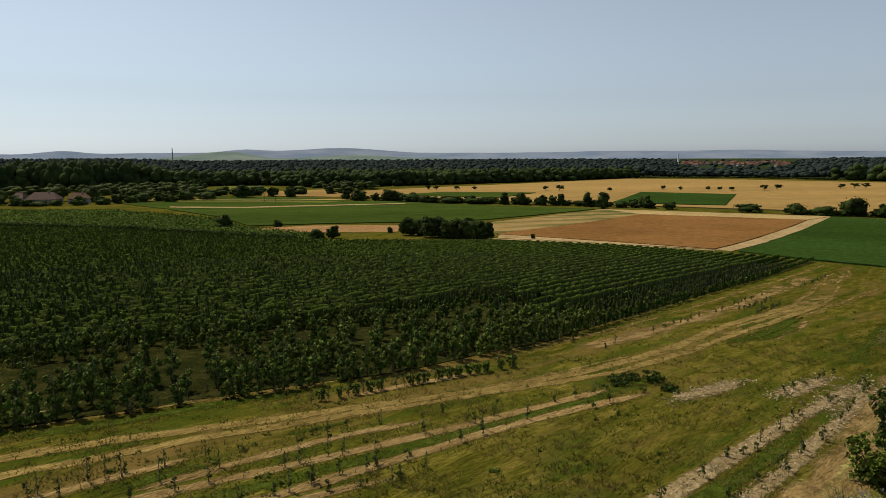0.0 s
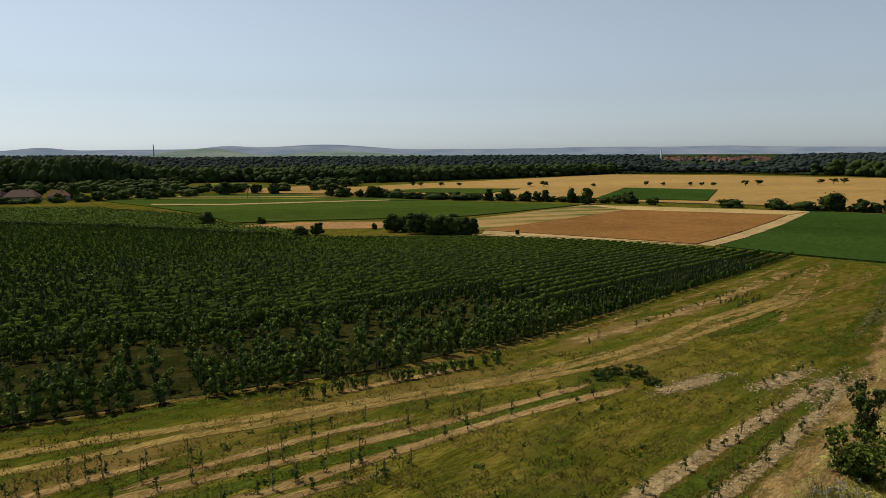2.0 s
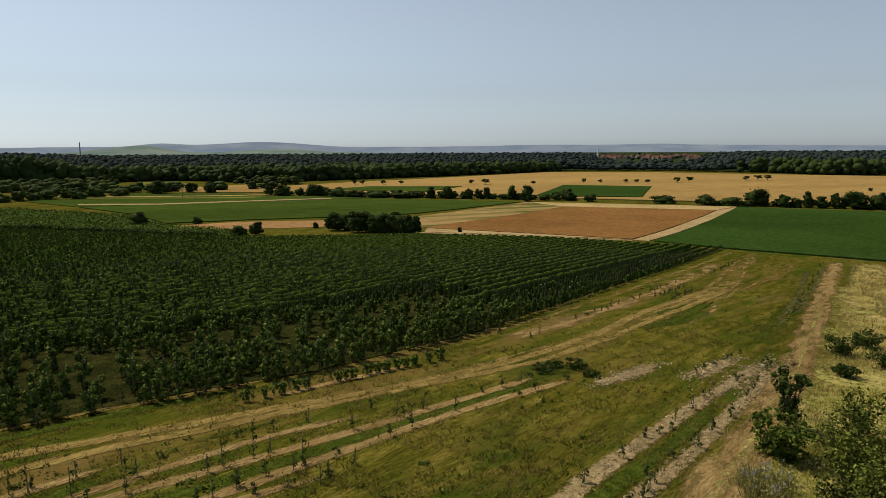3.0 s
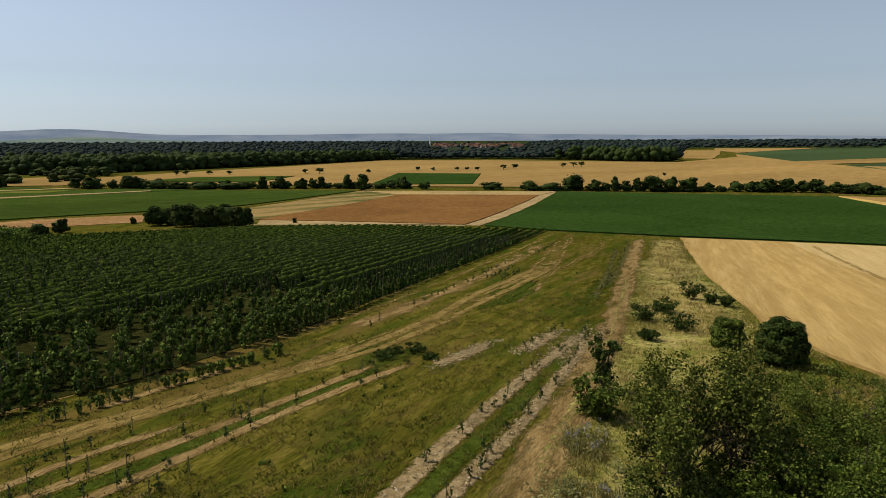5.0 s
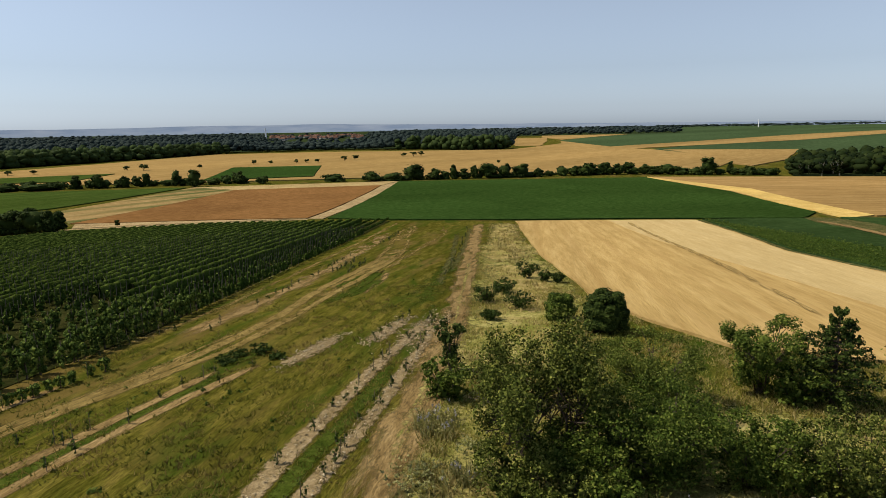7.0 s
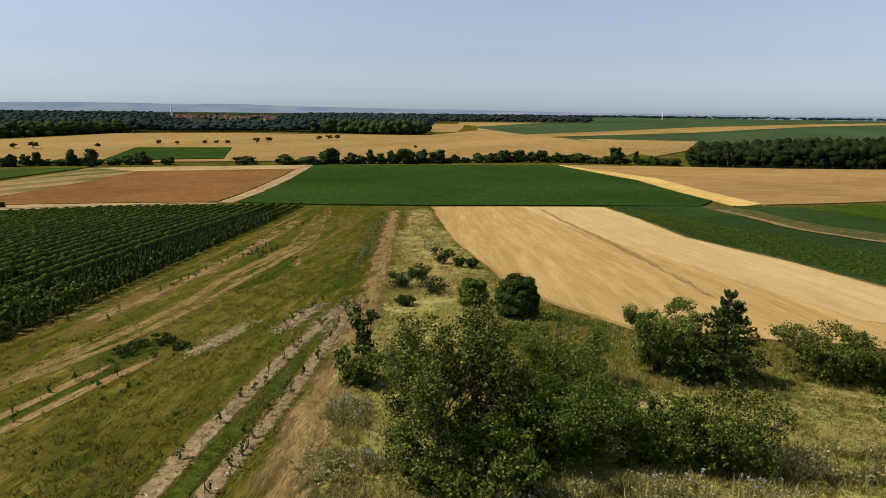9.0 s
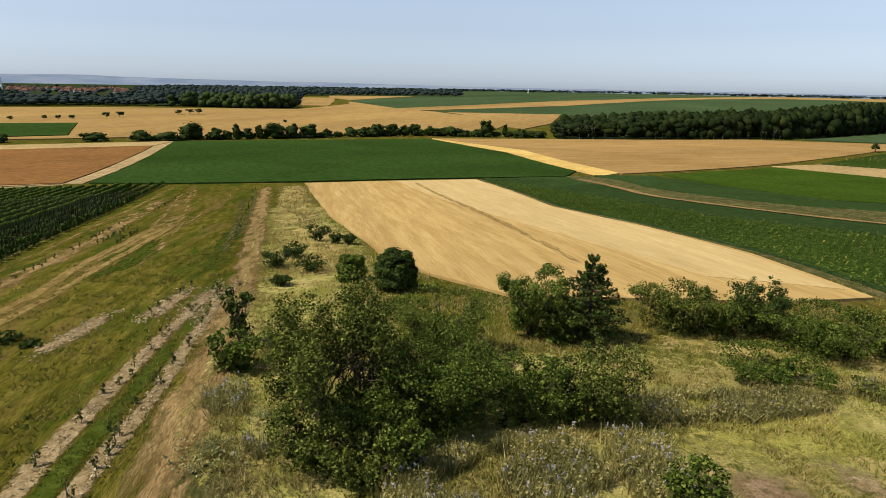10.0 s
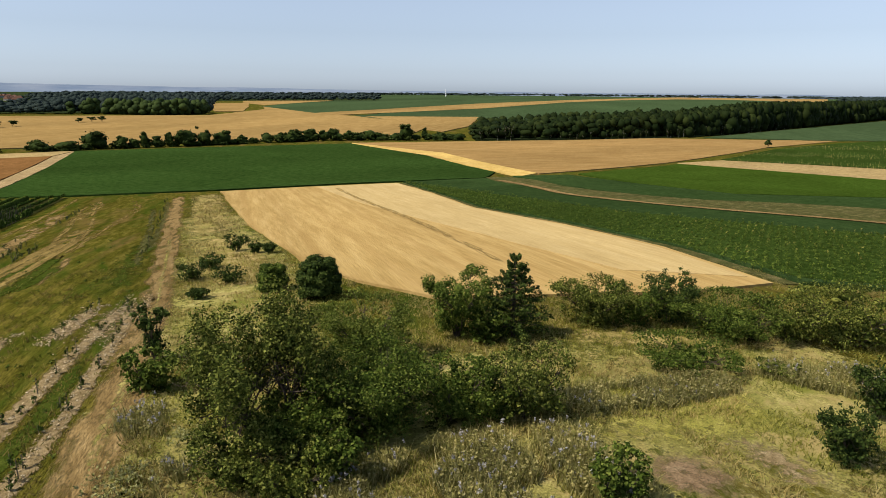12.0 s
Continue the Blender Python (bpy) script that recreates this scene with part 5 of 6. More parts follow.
# ---- hedges and single trees of the plain ----
for k, (x, y, tall, wide) in enumerate(((-9.3, 190.5, 5.4, 7.9), (-3.1, 183, 6.1, 8.4), (2.6, 180.5, 5.4, 8.2), (8.1, 177, 5.8, 7.4), (11.8, 175, 5.0, 5.0))):
    stand(dome(60 + k, tall * 1.05, wide * 1.1, 2600, 0.4, HEDGE_LEAF, "dark bushy thicket behind the vineyard", "thicket", "thicket", "thicket behind the vineyard"), x, y)
for k, (x, y, tall, wide) in enumerate(((-36.6, 180.8, 3.3, 5.0), (-31.9, 182.2, 3.8, 4.3), (-17.1, 202, 1.9, 1.8), (-81.6, 234.1, 4.7, 6.3), (-60.3, 229.6, 2.5, 3.4), (-106.9, 216.4, 2.1, 3.9), (25.5, 177.6, 1.4, 1.2))):
    stand(dome(70 + k, tall, wide, 900, 0.34, HEDGE_LEAF, "single dark bush among the fields", group="field bushes"), x, y)
for k, (x, y, tall, wide) in enumerate(field_bushes):
    stand(dome(700 + k, tall * 1.2, wide, 500, 0.6, HEDGE_LEAF, "dark green bush in the fields before the wood", group="bushes before the wood"), x, y)
HEDGE_TREES = [(34.7, 357, 4.9, 4.5), (-136.7, 432, 7, 14), (-119.6, 443, 4.6, 6), (-104.5, 435, 5.6, 6.5), (181.6, 278.8, 6.8, 9), (215.4, 258.2, 6.6, 10.5), (223.2, 254.5, 5.6, 7.3),
               (231.5, 250.7, 5.4, 10), (240.2, 246.6, 3.2, 3.7), (254.8, 244, 3.6, 3.8), (261.1, 237.5, 3.4, 8), (267.3, 234.1, 5.2, 7), (274.5, 230.8, 4.9, 7.5), (288, 224.4, 4.9, 7.2),
               (311, 191, 6.9, 8.5)]
for k, (x, y, tall, wide) in enumerate(HEDGE_TREES):
    stand(dome(100 + k, tall * 1.35, wide * 1.2, 700, 0.75, HEDGE_LEAF, "dark round-headed tree in the hedgerow", "tree", "tree", "hedgerow trees"), x, y)
for k, (x, y, tall, wide) in enumerate(((77, 337.7, 8, 5.6), (81.8, 322.5, 8, 8), (65.1, 346.9, 6.7, 5.1), (55.2, 347.3, 5.5, 5.5), (43.7, 352.2, 6.8, 6.2), (189.8, 270.2, 6.0, 5.6), (194.3, 268.2, 4.3, 5.4),
                                       (198.5, 266.1, 7.2, 4.8), (203.3, 264, 4.8, 6.2), (208.6, 261.5, 6.6, 5.2), (281.5, 227.3, 5.5, 4.3), (319.8, 183.9, 6.7, 4))):
    stand(dome(140 + k, tall * 1.1, wide * 1.0, 600, 0.65, HEDGE_LEAF, "dark narrow tree in the hedgerow", "tree", "tree", "narrow hedgerow trees", 1.6), x, y)
HEDGES = [(-52, 397.5, 6.3, 9.4), (-31, 390.5, 7.0, 12.5), (-18.8, 384, 5.1, 10.4), (-7.8, 375, 3.9, 11.4), (4.4, 369, 3.9, 13), (20.7, 364, 3.4, 16), (106, 326, 4.5, 6.8), (114.5, 318, 3.9, 6),
          (146.3, 301, 3.4, 12), (161, 286, 4.6, 10), (170, 281.5, 4.3, 10.5), (295.7, 214, 4.2, 9.8), (305.4, 206, 4.0, 12), (323.3, 177, 3.6, 9.2), (329, 168, 3.8, 9.3)]
for k, (x, y, tall, wide) in enumerate(HEDGES):
    stand(dome(160 + k, tall * 1.05, wide * 1.2, 750, 0.7, HEDGE_LEAF, "dark leafy hedge bush along the field path", "hedge", "hedge", "hedgerow bushes"), x, y)
gaps = smooth_line([(172, 283), (215, 259), (262, 237), (292, 219), (306, 200), (328, 171)], 6.2)
gaps = np.concatenate([gaps, smooth_line([(-62, 403), (-20, 384), (20, 365), (75, 342), (106, 327)], 6.8)])
for k, (x, y) in enumerate(gaps):
    tall, wide = 2.6 + 4.0 * rng.random() ** 1.5, 6.0 + 3.5 * rng.random()
    stand(dome(500 + k, tall, wide, 220, 0.8, HEDGE_LEAF, "low dark hedge bush between the hedgerow trees", "hedge", "hedge", "low hedgerow bushes"), x + rng.normal() * 0.8, y + rng.normal() * 0.8)
ORCHARD = [(-65, 537, 3.4, 8.5), (-59, 534, 3.8, 7.7), (-11.8, 511, 4.1, 6.4), (-5.1, 507, 4.0, 6.4), (10.9, 507, 3.8, 6.4), (25.7, 506.5, 3.4, 5.5), (80.8, 494.7, 4, 5.4), (90.3, 489, 5.1, 8.6),
           (128.4, 486.6, 3.1, 4.1), (173.8, 500, 3.8, 4.4), (185.4, 493.6, 3.3, 4.4), (206.4, 491.7, 3.4, 4.4), (213.8, 488.6, 3.4, 4.4), (221.6, 485, 3.4, 4.8), (245.3, 482.5, 4.7, 6.8),
           (257.7, 487.4, 4.9, 7.9), (316, 502.4, 4.6, 7.5), (325, 499, 5.4, 7), (331, 495, 5.6, 7), (310, 360, 2.6, 3), (377, 8.3, 4.2, 4.4)]
for k, (x, y, tall, wide) in enumerate(ORCHARD):
    stand(tree(200 + k, tall, wide, 500, 0.6, HEDGE_LEAF, "broad-crowned fruit tree standing alone in the grain", "fruit_tree", trunk=0.38, lumps=10, group="trees in the grain"), x, y)

# ---- woods ----


def wood(name, x, y, tall, wide, number, size, leaf, label, seed):
    """Many tree crowns as one sheet of foliage: two or three uneven lumps a tree."""
    r = np.random.default_rng(seed)
    c = np.stack([x, y, land(x, y)], 1)
    up = np.zeros((len(x), 3))
    up[:, 2] = tall
    side = r.normal(size=(len(x), 3)) * np.array([0.22, 0.22, 0]) * wide[:, None]
    centres = np.concatenate([c + up * 0.78, c + up * 0.5 + side, c + up * 0.25 - side])
    radii = np.concatenate([np.stack([wide * 0.42, wide * 0.42, tall * 0.24], 1), np.stack([wide * 0.52, wide * 0.52, tall * 0.27], 1), np.stack([wide * 0.45, wide * 0.45, tall * 0.25], 1)])
    if size > 1.3:                    # far crowns hide the growth below them
        centres, radii = centres[:2 * len(x)], radii[:2 * len(x)]
    v, f = joined(clods(r, centres, radii * 0.97, 7 if size < 1.3 else 6, 5 if size < 1.3 else 4, 0.1), leaves(r, centres, radii, number * len(x), size, 0.85, 0.0, 0.4, 0.45))
    return tagged(new(name, mesh_of(name, v, f, leaf, True)), label, "wood", kind="stuff")


rng = np.random.default_rng(9)
bx, by, ring_r = [], [], 430.0
front_angle = np.radians([-60, -40, -33, -30, -26, -22, -16, -11.8, -7.9, 1.4, 7.3, 12.3, 17, 26, 30, 34, 37.4, 41.2, 41.7, 42.3, 56])
front_reach = np.array([600, 610, 640, 612, 632, 640, 645, 588, 574, 620, 666, 726, 800, 826, 806, 792, 750, 762, 800, 1560, 1800])
while ring_r < 2900:
    gap = 5.0 + ring_r * 0.0095
    a = np.arange(radians(-60), radians(56), gap / ring_r)
    a = a + rng.normal(size=len(a)) * 0.3 * gap / ring_r
    r = ring_r + rng.normal(size=len(a)) * 0.4 * gap
    keep = (r > np.interp(a, front_angle, front_reach)) & ~((a > radians(20.2)) & (a < radians(29.2)) & (r > 1080) & (rng.random(len(a)) > 0.16))
    bx.append(r[keep] * np.sin(a[keep])), by.append(r[keep] * np.cos(a[keep]))
    ring_r += gap * (1.1 + ring_r / 1200)
for depth in (3, 8, 14):
    a = np.arange(radians(-60), radians(42), 0.0075) + rng.normal(size=len(np.arange(radians(-60), radians(42), 0.0075))) * 0.002
    r = np.interp(a, front_angle, front_reach) + depth + rng.normal(size=len(a)) * 2
    bx.append(r * np.sin(a)), by.append(r * np.cos(a))
bx, by = np.concatenate(bx), np.concatenate(by)
reach = np.hypot(bx, by)
for low, high, number, size in ((0, 800, 22, 1.0), (800, 1400, 8, 1.5), (1400, 3000, 3, 2.4)):
    band = (reach >= low) & (reach < high)
    n = band.sum()
    side = np.degrees(np.arctan2(bx[band], by[band]))
    stature = np.interp(side, [-27, -21, 18, 20, 29, 31, 33, 41, 43], [1.75, 1.0, 1.0, 0.7, 0.7, 1.15, 1.25, 1.25, 0.95])
    # crowns beyond 800 m take the leaf colour with haze in it
    wood("woodland", bx[band], by[band], stature * (10 + 4.5 * rng.random(n) ** 1.5), 4.6 + reach[band] * 0.0048 + 3 * rng.random(n), number, size, HAZED_FOREST_LEAF if low >= 800 else FOREST_LEAF, "dark green woodland filling the plain", int(low) + 1)
outline = [(q * math.sin(b), q * math.cos(b)) for b, q in zip(front_angle, front_reach + 26)] + [(4500 * math.sin(b), 4500 * math.cos(b)) for b in front_angle[::-1]]
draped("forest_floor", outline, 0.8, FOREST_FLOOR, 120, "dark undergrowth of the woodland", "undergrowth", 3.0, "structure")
# scrub in front of the woodland
sx, sy = rng.uniform(-330, -60, 420), rng.uniform(430, 570, 420)
keep = (np.hypot(sx, sy) > 470) & (sy > 440 + 0.12 * np.abs(sx + 100)) & ~inside(sx, sy, [(-190, 470), (-80, 470), (-70, 520), (-160, 600), (-215, 600)])
wood("scrub", sx[keep], sy[keep], 3 + 4 * rng.random(keep.sum()), 5 + 4 * rng.random(keep.sum()), 45, 0.9, SCRUB_LEAF, "scrubby edge of the woodland", 77)
# the tall wood by the tan field
front = smooth_line([(330, 154), (364.5, 116), (413, 76), (443, 50), (574, 8), (883, -92)], 5.0)
px, py = [], []
for depth in range(11):
    q = front * (1 + (depth * 6.0 + 3) / np.linalg.norm(front, axis=1))[:, None] + rng.normal(size=front.shape) * 1.2
    px.append(q[:, 0]), py.append(q[:, 1])
px, py = np.concatenate(px), np.concatenate(py)
lead = (np.arange(len(px)) < len(front)) & (px < 620)
n = len(px)
heights = (17 + 4.5 * rng.random(n)) * np.interp(px, [325, 420, 560], [0.3, 0.68, 1.0])
wood("poplar_wood", px[~lead], py[~lead], heights[~lead], 6.5 + 2 * rng.random((~lead).sum()), 20, 1.25, POPLAR_LEAF, "tall dense wood behind the stubble", 78)
poplars = [tree(300 + k, 19 + 1.3 * k, 6.5 + 0.5 * k, 1300, 0.85, POPLAR_LEAF, "tall slender tree at the wood's edge with a pale trunk", "poplar", trunk=0.1, lumps=46, group="edge of the tall wood", thick=0.012, bark=PALE_BARK, heart=0.75) for k in range(5)]
for k, (x, y) in enumerate(zip(px[lead], py[lead])):
    if k < 5:
        stand(poplars[k], x, y, 0, float(np.interp(x, [325, 420, 560], [0.3, 0.68, 0.97])))
    else:
        copy_thing(poplars[rng.integers(5)], spot(x, y, rng.random() * 360) @ Matrix.Scale(float(np.interp(x, [325, 420, 560], [0.3, 0.68, 0.97])), 4))
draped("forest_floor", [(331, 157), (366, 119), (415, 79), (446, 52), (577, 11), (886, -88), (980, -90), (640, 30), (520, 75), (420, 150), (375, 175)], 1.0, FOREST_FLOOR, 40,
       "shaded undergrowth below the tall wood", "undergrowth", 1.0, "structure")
# far woods on the right skyline
a = np.radians(rng.uniform(40, 99, 700))
r = np.interp(np.degrees(a), [40, 52, 58, 70, 99], [3000, 3200, 3900, 4350, 4350]) + rng.uniform(0, 380, 700)
wood("woodland", r * np.sin(a), r * np.cos(a), 9 + 7 * rng.random(700), 24 + 20 * rng.random(700), 10, 5.0, HAZED_FOREST_LEAF, "dark woods on the skyline", 79)
a, r = np.radians(rng.uniform(93.2, 103, 420)), rng.uniform(1250, 2600, 420)
keep = (r > 1250) & (np.degrees(a) > np.interp(r, [1250, 1500, 1750, 2000, 2600], [96.2, 94.8, 93.9, 93.3, 92.4]))
a, r = a[keep], r[keep]
wood("woodland", r * np.sin(a), r * np.cos(a), 16 + 6 * rng.random(len(a)), 16 + 8 * rng.random(len(a)), 14, 2.5, HAZED_FOREST_LEAF, "dark wood behind the green slope", 80)

# ---- distant hills ----


def ridge(name, reach, low, high, base, bumps, material, label):
    """A far chain of hills: a slope that rises to an uneven crest."""
    a = np.radians(np.linspace(low, high, 240))
    crest = np.interp(np.degrees(a), *base)
    for at, width, rise in bumps:
        crest += rise * np.exp(-((np.degrees(a) - at) / width) ** 2)
    crest += np.array([noise.fractal((q * 14, reach * 0.01, 0), 1.0, 2.0, 4) for q in a]) * 4
    steps = np.linspace(0, 1, 6)
    r = reach - 350 + 350 * steps
    x, y = r[:, None] * np.sin(a), r[:, None] * np.cos(a)
    z = -2 + (crest + 4)[None, :] * (steps ** 0.8)[:, None]
    n = len(a)
    i, j = np.meshgrid(np.arange(5), np.arange(n - 1), indexing="ij")
    f = np.stack([i * n + j, i * n + j + 1, (i + 1) * n + j + 1, (i + 1) * n + j], -1).reshape(-1, 4)
    return tagged(new(name, mesh_of(name, np.stack([x, y, z], -1).reshape(-1, 3), f, material, True)), label, "hills", kind="structure")


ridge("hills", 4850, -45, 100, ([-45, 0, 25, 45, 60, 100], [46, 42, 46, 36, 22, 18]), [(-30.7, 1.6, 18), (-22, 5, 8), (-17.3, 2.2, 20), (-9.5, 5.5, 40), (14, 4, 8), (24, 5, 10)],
      HILL_BLUE, "chain of hills on the horizon in painted blue haze")
ridge("hills", 4300, -40, 0, ([-40, 0], [8, 8]), [(-18.6, 2.6, 46), (-22, 2.5, 14), (-8, 4, 24)], HILL_GREEN, "foothill with pale fields in painted green haze")

# ---- houses and distant works ----


def house(name, long, deep, wall, rise, roof_material, label, windows=3):
    """A house with a hipped roof, windows and a door."""
    thing = new(name)
    bm = bmesh.new()
    bmesh.ops.create_cube(bm, size=1, matrix=Matrix.Diagonal((long, deep, wall + 1, 1)) @ Matrix.Translation((0, 0, 0)))
    bmesh.ops.translate(bm, vec=(0, 0, wall / 2 - 0.5), verts=bm.verts[:])
    me = bpy.data.meshes.new("wall")
    bm.to_mesh(me)
    bm.free()
    me.materials.append(RENDERED_WALL)
    part("wall", me, thing)
    e, h = 0.5, min(deep, long) / 2 * 0.75
    lx, ly = long / 2 + e, deep / 2 + e
    v = [(-lx, -ly, wall - 0.15), (lx, -ly, wall - 0.15), (lx, ly, wall - 0.15), (-lx, ly, wall - 0.15), (-lx, -ly, wall + 0.05), (lx, -ly, wall + 0.05), (lx, ly, wall + 0.05), (-lx, ly, wall + 0.05),
         (-lx + h, 0, wall + rise), (lx - h, 0, wall + rise)]
    me = bpy.data.meshes.new("roof")
    me.from_pydata(v, [], [(0, 3, 2, 1), (0, 1, 5, 4), (1, 2, 6, 5), (2, 3, 7, 6), (3, 0, 4, 7), (4, 5, 9, 8), (5, 6, 9), (6, 7, 8, 9), (7, 4, 8)])
    me.materials.append(roof_material)
    roof = part("roof", me, thing, "tiled hipped roof")
    chimney = tube([(long * 0.15, 0, wall + rise * 0.5), (long * 0.15, 0, wall + rise * 0.8), (long * 0.15, 0, wall + rise + 0.8)], [0.45, 0.45, 0.42], 4)
    part("chimney", mesh_of("chimney", *chimney, RENDERED_WALL), roof)
    for k in range(windows):
        x = long * ((k + 0.5) / windows - 0.5)
        for side in (-1, 1):
            bm = bmesh.new()
            bmesh.ops.create_cube(bm, size=1, matrix=Matrix.Translation((x, side * deep / 2, wall * 0.55)) @ Matrix.Diagonal((1.1, 0.12, 1.3, 1)))
            me = bpy.data.meshes.new("window")
            bm.to_mesh(me)
            bm.free()
            me.materials.append(WINDOW_DARK)
            part("window", me, thing)
    return tagged(thing, label, "house")


stand(house("house", 17, 10, 2.9, 4.2, BROWN_TILES, "white rendered house with a brown hipped roof"), -239, 379, 12)
stand(house("house", 11, 8, 2.8, 3.6, RED_TILES, "rendered house with a red tiled roof", 2), -221.5, 385, 20)
stand(house("house", 9, 7, 2.8, 3.4, BROWN_TILES, "rendered house behind trees with a brown roof", 2), -262, 392, -8)
for k, (x, y, tall, wide) in enumerate(((-246, 364, 5, 7), (-262, 372, 6, 8), (-214, 372, 4.5, 7), (-196, 380, 5, 7), (-186, 392, 5.5, 9), (-222, 400, 8, 10), (-245, 402, 9, 11), (-178, 400, 5, 10),
                                       (-165, 405, 5.5, 10), (-152, 408, 5, 10), (-275, 390, 8, 12), (-200, 410, 7, 11), (-238, 362, 3.5, 7), (-224, 364, 3, 6), (-231, 361, 2.4, 8), (-243, 366, 2.8, 8), (-212, 367, 3, 8), (-200, 372, 3, 8), (-205, 376, 3.6, 7), (-190, 384, 4, 9), (-170, 392, 4, 9), (-283, 378, 7, 10))):
    stand(dome(400 + k, tall * 1.2, wide * 1.2, 320, 0.95, DARK_LEAF, "dark garden tree beside the houses", "garden_tree", "tree", "garden trees"), x, y)
village = house("village_house", 15, 10, 5, 4.5, RED_TILES, "distant white village house with a red roof", 2)
tagged(village, group="village beyond the wood")
for k in range(60):
    a, r = radians(rng.uniform(20.8, 28.6)), rng.uniform(1450, 2150)
    x, y = r * math.sin(a), r * math.cos(a)
    if k == 0:
        stand(village, x, y, 20)
    else:
        copy_thing(village, spot(x, y, rng.random() * 180))


# ---- masts, poles and far works ----


def pole(name, tall, girth, label, arm=0.0, category="pole", material=None):
    """A tapered pole, with a cross-arm where it carries wires."""
    thing = new(name)
    part("shaft", mesh_of("shaft", *tube([(0, 0, -0.5), (0, 0, tall * 0.5), (0, 0, tall)], np.array([1, 0.8, 0.6]) * girth, 6), material or STAKE_WOOD), thing)
    if arm:
        part("cross_arm", mesh_of("cross_arm", *tube([(-arm, 0, tall * 0.93), (0, 0, tall * 0.95), (arm, 0, tall * 0.93)], [0.09, 0.1, 0.09], 4), material or STAKE_WOOD), thing)
        for side in (-0.9, 0, 0.9):
            part("insulator", mesh_of("insulator", *tube([(side * arm, 0, tall * 0.94), (side * arm, 0, tall * 0.96), (side * arm, 0, tall * 0.985)], [0.07, 0.1, 0.05], 5), WINDOW_DARK), thing)
    return tagged(thing, label, category)


def shed(name, long, deep, wall, label):
    """A long low works building with a shallow roof and dark bays."""
    thing = new(name)
    for title, size, at, material in (("hall", (long, deep, wall), (0, 0, wall / 2), PALE_METAL), ("roof", (long + 1, deep + 1, 0.6), (0, 0, wall + 0.3), GREY_STEEL)):
        bm = bmesh.new()
        bmesh.ops.create_cube(bm, size=1, matrix=Matrix.Translation(at) @ Matrix.Diagonal((*size, 1)))
        bmesh.ops.bevel(bm, geom=bm.edges[:], offset=0.15, segments=1)
        me = bpy.data.meshes.new(title)
        bm.to_mesh(me)
        bm.free()
        me.materials.append(material)
        part(title, me, thing)
    for k in range(4):
        bm = bmesh.new()
        bmesh.ops.create_cube(bm, size=1, matrix=Matrix.Translation((long * (k / 4 - 0.375), -deep / 2 - 0.1, wall * 0.35)) @ Matrix.Diagonal((long * 0.12, 0.2, wall * 0.6, 1)))
        me = bpy.data.meshes.new("bay_door")
        bm.to_mesh(me)
        bm.free()
        me.materials.append(GREY_STEEL)
        part("bay_door", me, thing)
    return tagged(thing, label, "works building")


def bearing(angle, reach):
    return reach * math.sin(radians(angle)), reach * math.cos(radians(angle))


stand(pole("power_pole", 7.5, 0.14, "wooden power pole in the fields", 0.9, "power pole"), -105, 372)
stand(pole("power_pole", 7.5, 0.14, "wooden power pole in the fields", 0.9, "power pole"), -97, 366)
stand(pole("mast", 62, 2.4, "tall dark chimney on the horizon", 0.0, "mast", GREY_STEEL), *bearing(-22.95, 2750))
stand(shed("works_hall", 70, 30, 9, "pale industrial hall beyond the woods"), *bearing(41.55, 1870), -40)
stand(shed("works_hall", 46, 30, 12, "pale industrial hall beyond the woods"), *bearing(36.7, 2170), -40)
stand(shed("works_hall", 60, 24, 8, "pale industrial hall beyond the woods"), *bearing(39.6, 2010), -30)
stand(pole("water_tower", 34, 3.0, "pale tower on the skyline", 0.0, "tower", PALE_METAL), *bearing(61.9, 3300))
stand(pole("church_tower", 30, 2.6, "pale village tower beyond the wood", 0.0, "tower", PALE_METAL), *bearing(20.3, 1750))

# ---- grass, weeds and flowers of the near slope ----
rng = np.random.default_rng(21)


def strewn(number, low, high, reach_low, reach_high):
    """Places strewn over a sector of the slope, denser near by."""
    a = np.radians(rng.uniform(low, high, number))
    r = reach_low + (reach_high - reach_low) * rng.random(number) ** 1.3
    return r * np.sin(a), r * np.cos(a)


def tufts(x, y, per, spread):
    return np.repeat(x, per) + rng.normal(size=len(x) * per) * spread, np.repeat(y, per) + rng.normal(size=len(x) * per) * spread


def patchy(x, y, scale, level, offset=0.0):
    """Keeps places where a wandering pattern is high."""
    keep = np.array([noise.noise((a * scale, b * scale, offset)) for a, b in zip(x, y)]) > level
    return x[keep], y[keep]


# the vineyard's own ground and the road stay free of tall grass
road_line = smooth_line(ROAD, 0.5)


def on_grass(x, y):
    """Places off the strips of bare soil."""
    keep = np.ones(len(x), bool)
    for line, width in BARE:
        d = np.min(np.hypot(x[:, None] - line[None, :, 0], y[:, None] - line[None, :, 1]), axis=1)
        keep &= d > width * 0.5
    return keep


def road_side(x, y):
    """Positive on the bushes' side of the dirt track."""
    return x - np.interp(y, road_line[:, 1], road_line[:, 0])


x, y = strewn(13000, -44, 62, 15, 62)
keep = (y < vine_edge(x) - 0.5) & (road_side(x, y) < -1.2) & on_grass(x, y)
x, y = patchy(x[keep], y[keep], 0.35, -0.1)
x, y = tufts(x, y, 5, 0.12)
tagged(new("grass", mesh_of("grass", *blades(rng, x, y, 0.13, 0.03), MEADOW_BLADE)), "short green grass tufts on the meadow", "grass", kind="stuff")
x, y = strewn(13000, -44, 62, 15, 62)
keep = (y < vine_edge(x) - 0.5) & (road_side(x, y) < -1.2) & on_grass(x, y)
x, y = patchy(x[keep], y[keep], 0.3, 0.0, 7.0)
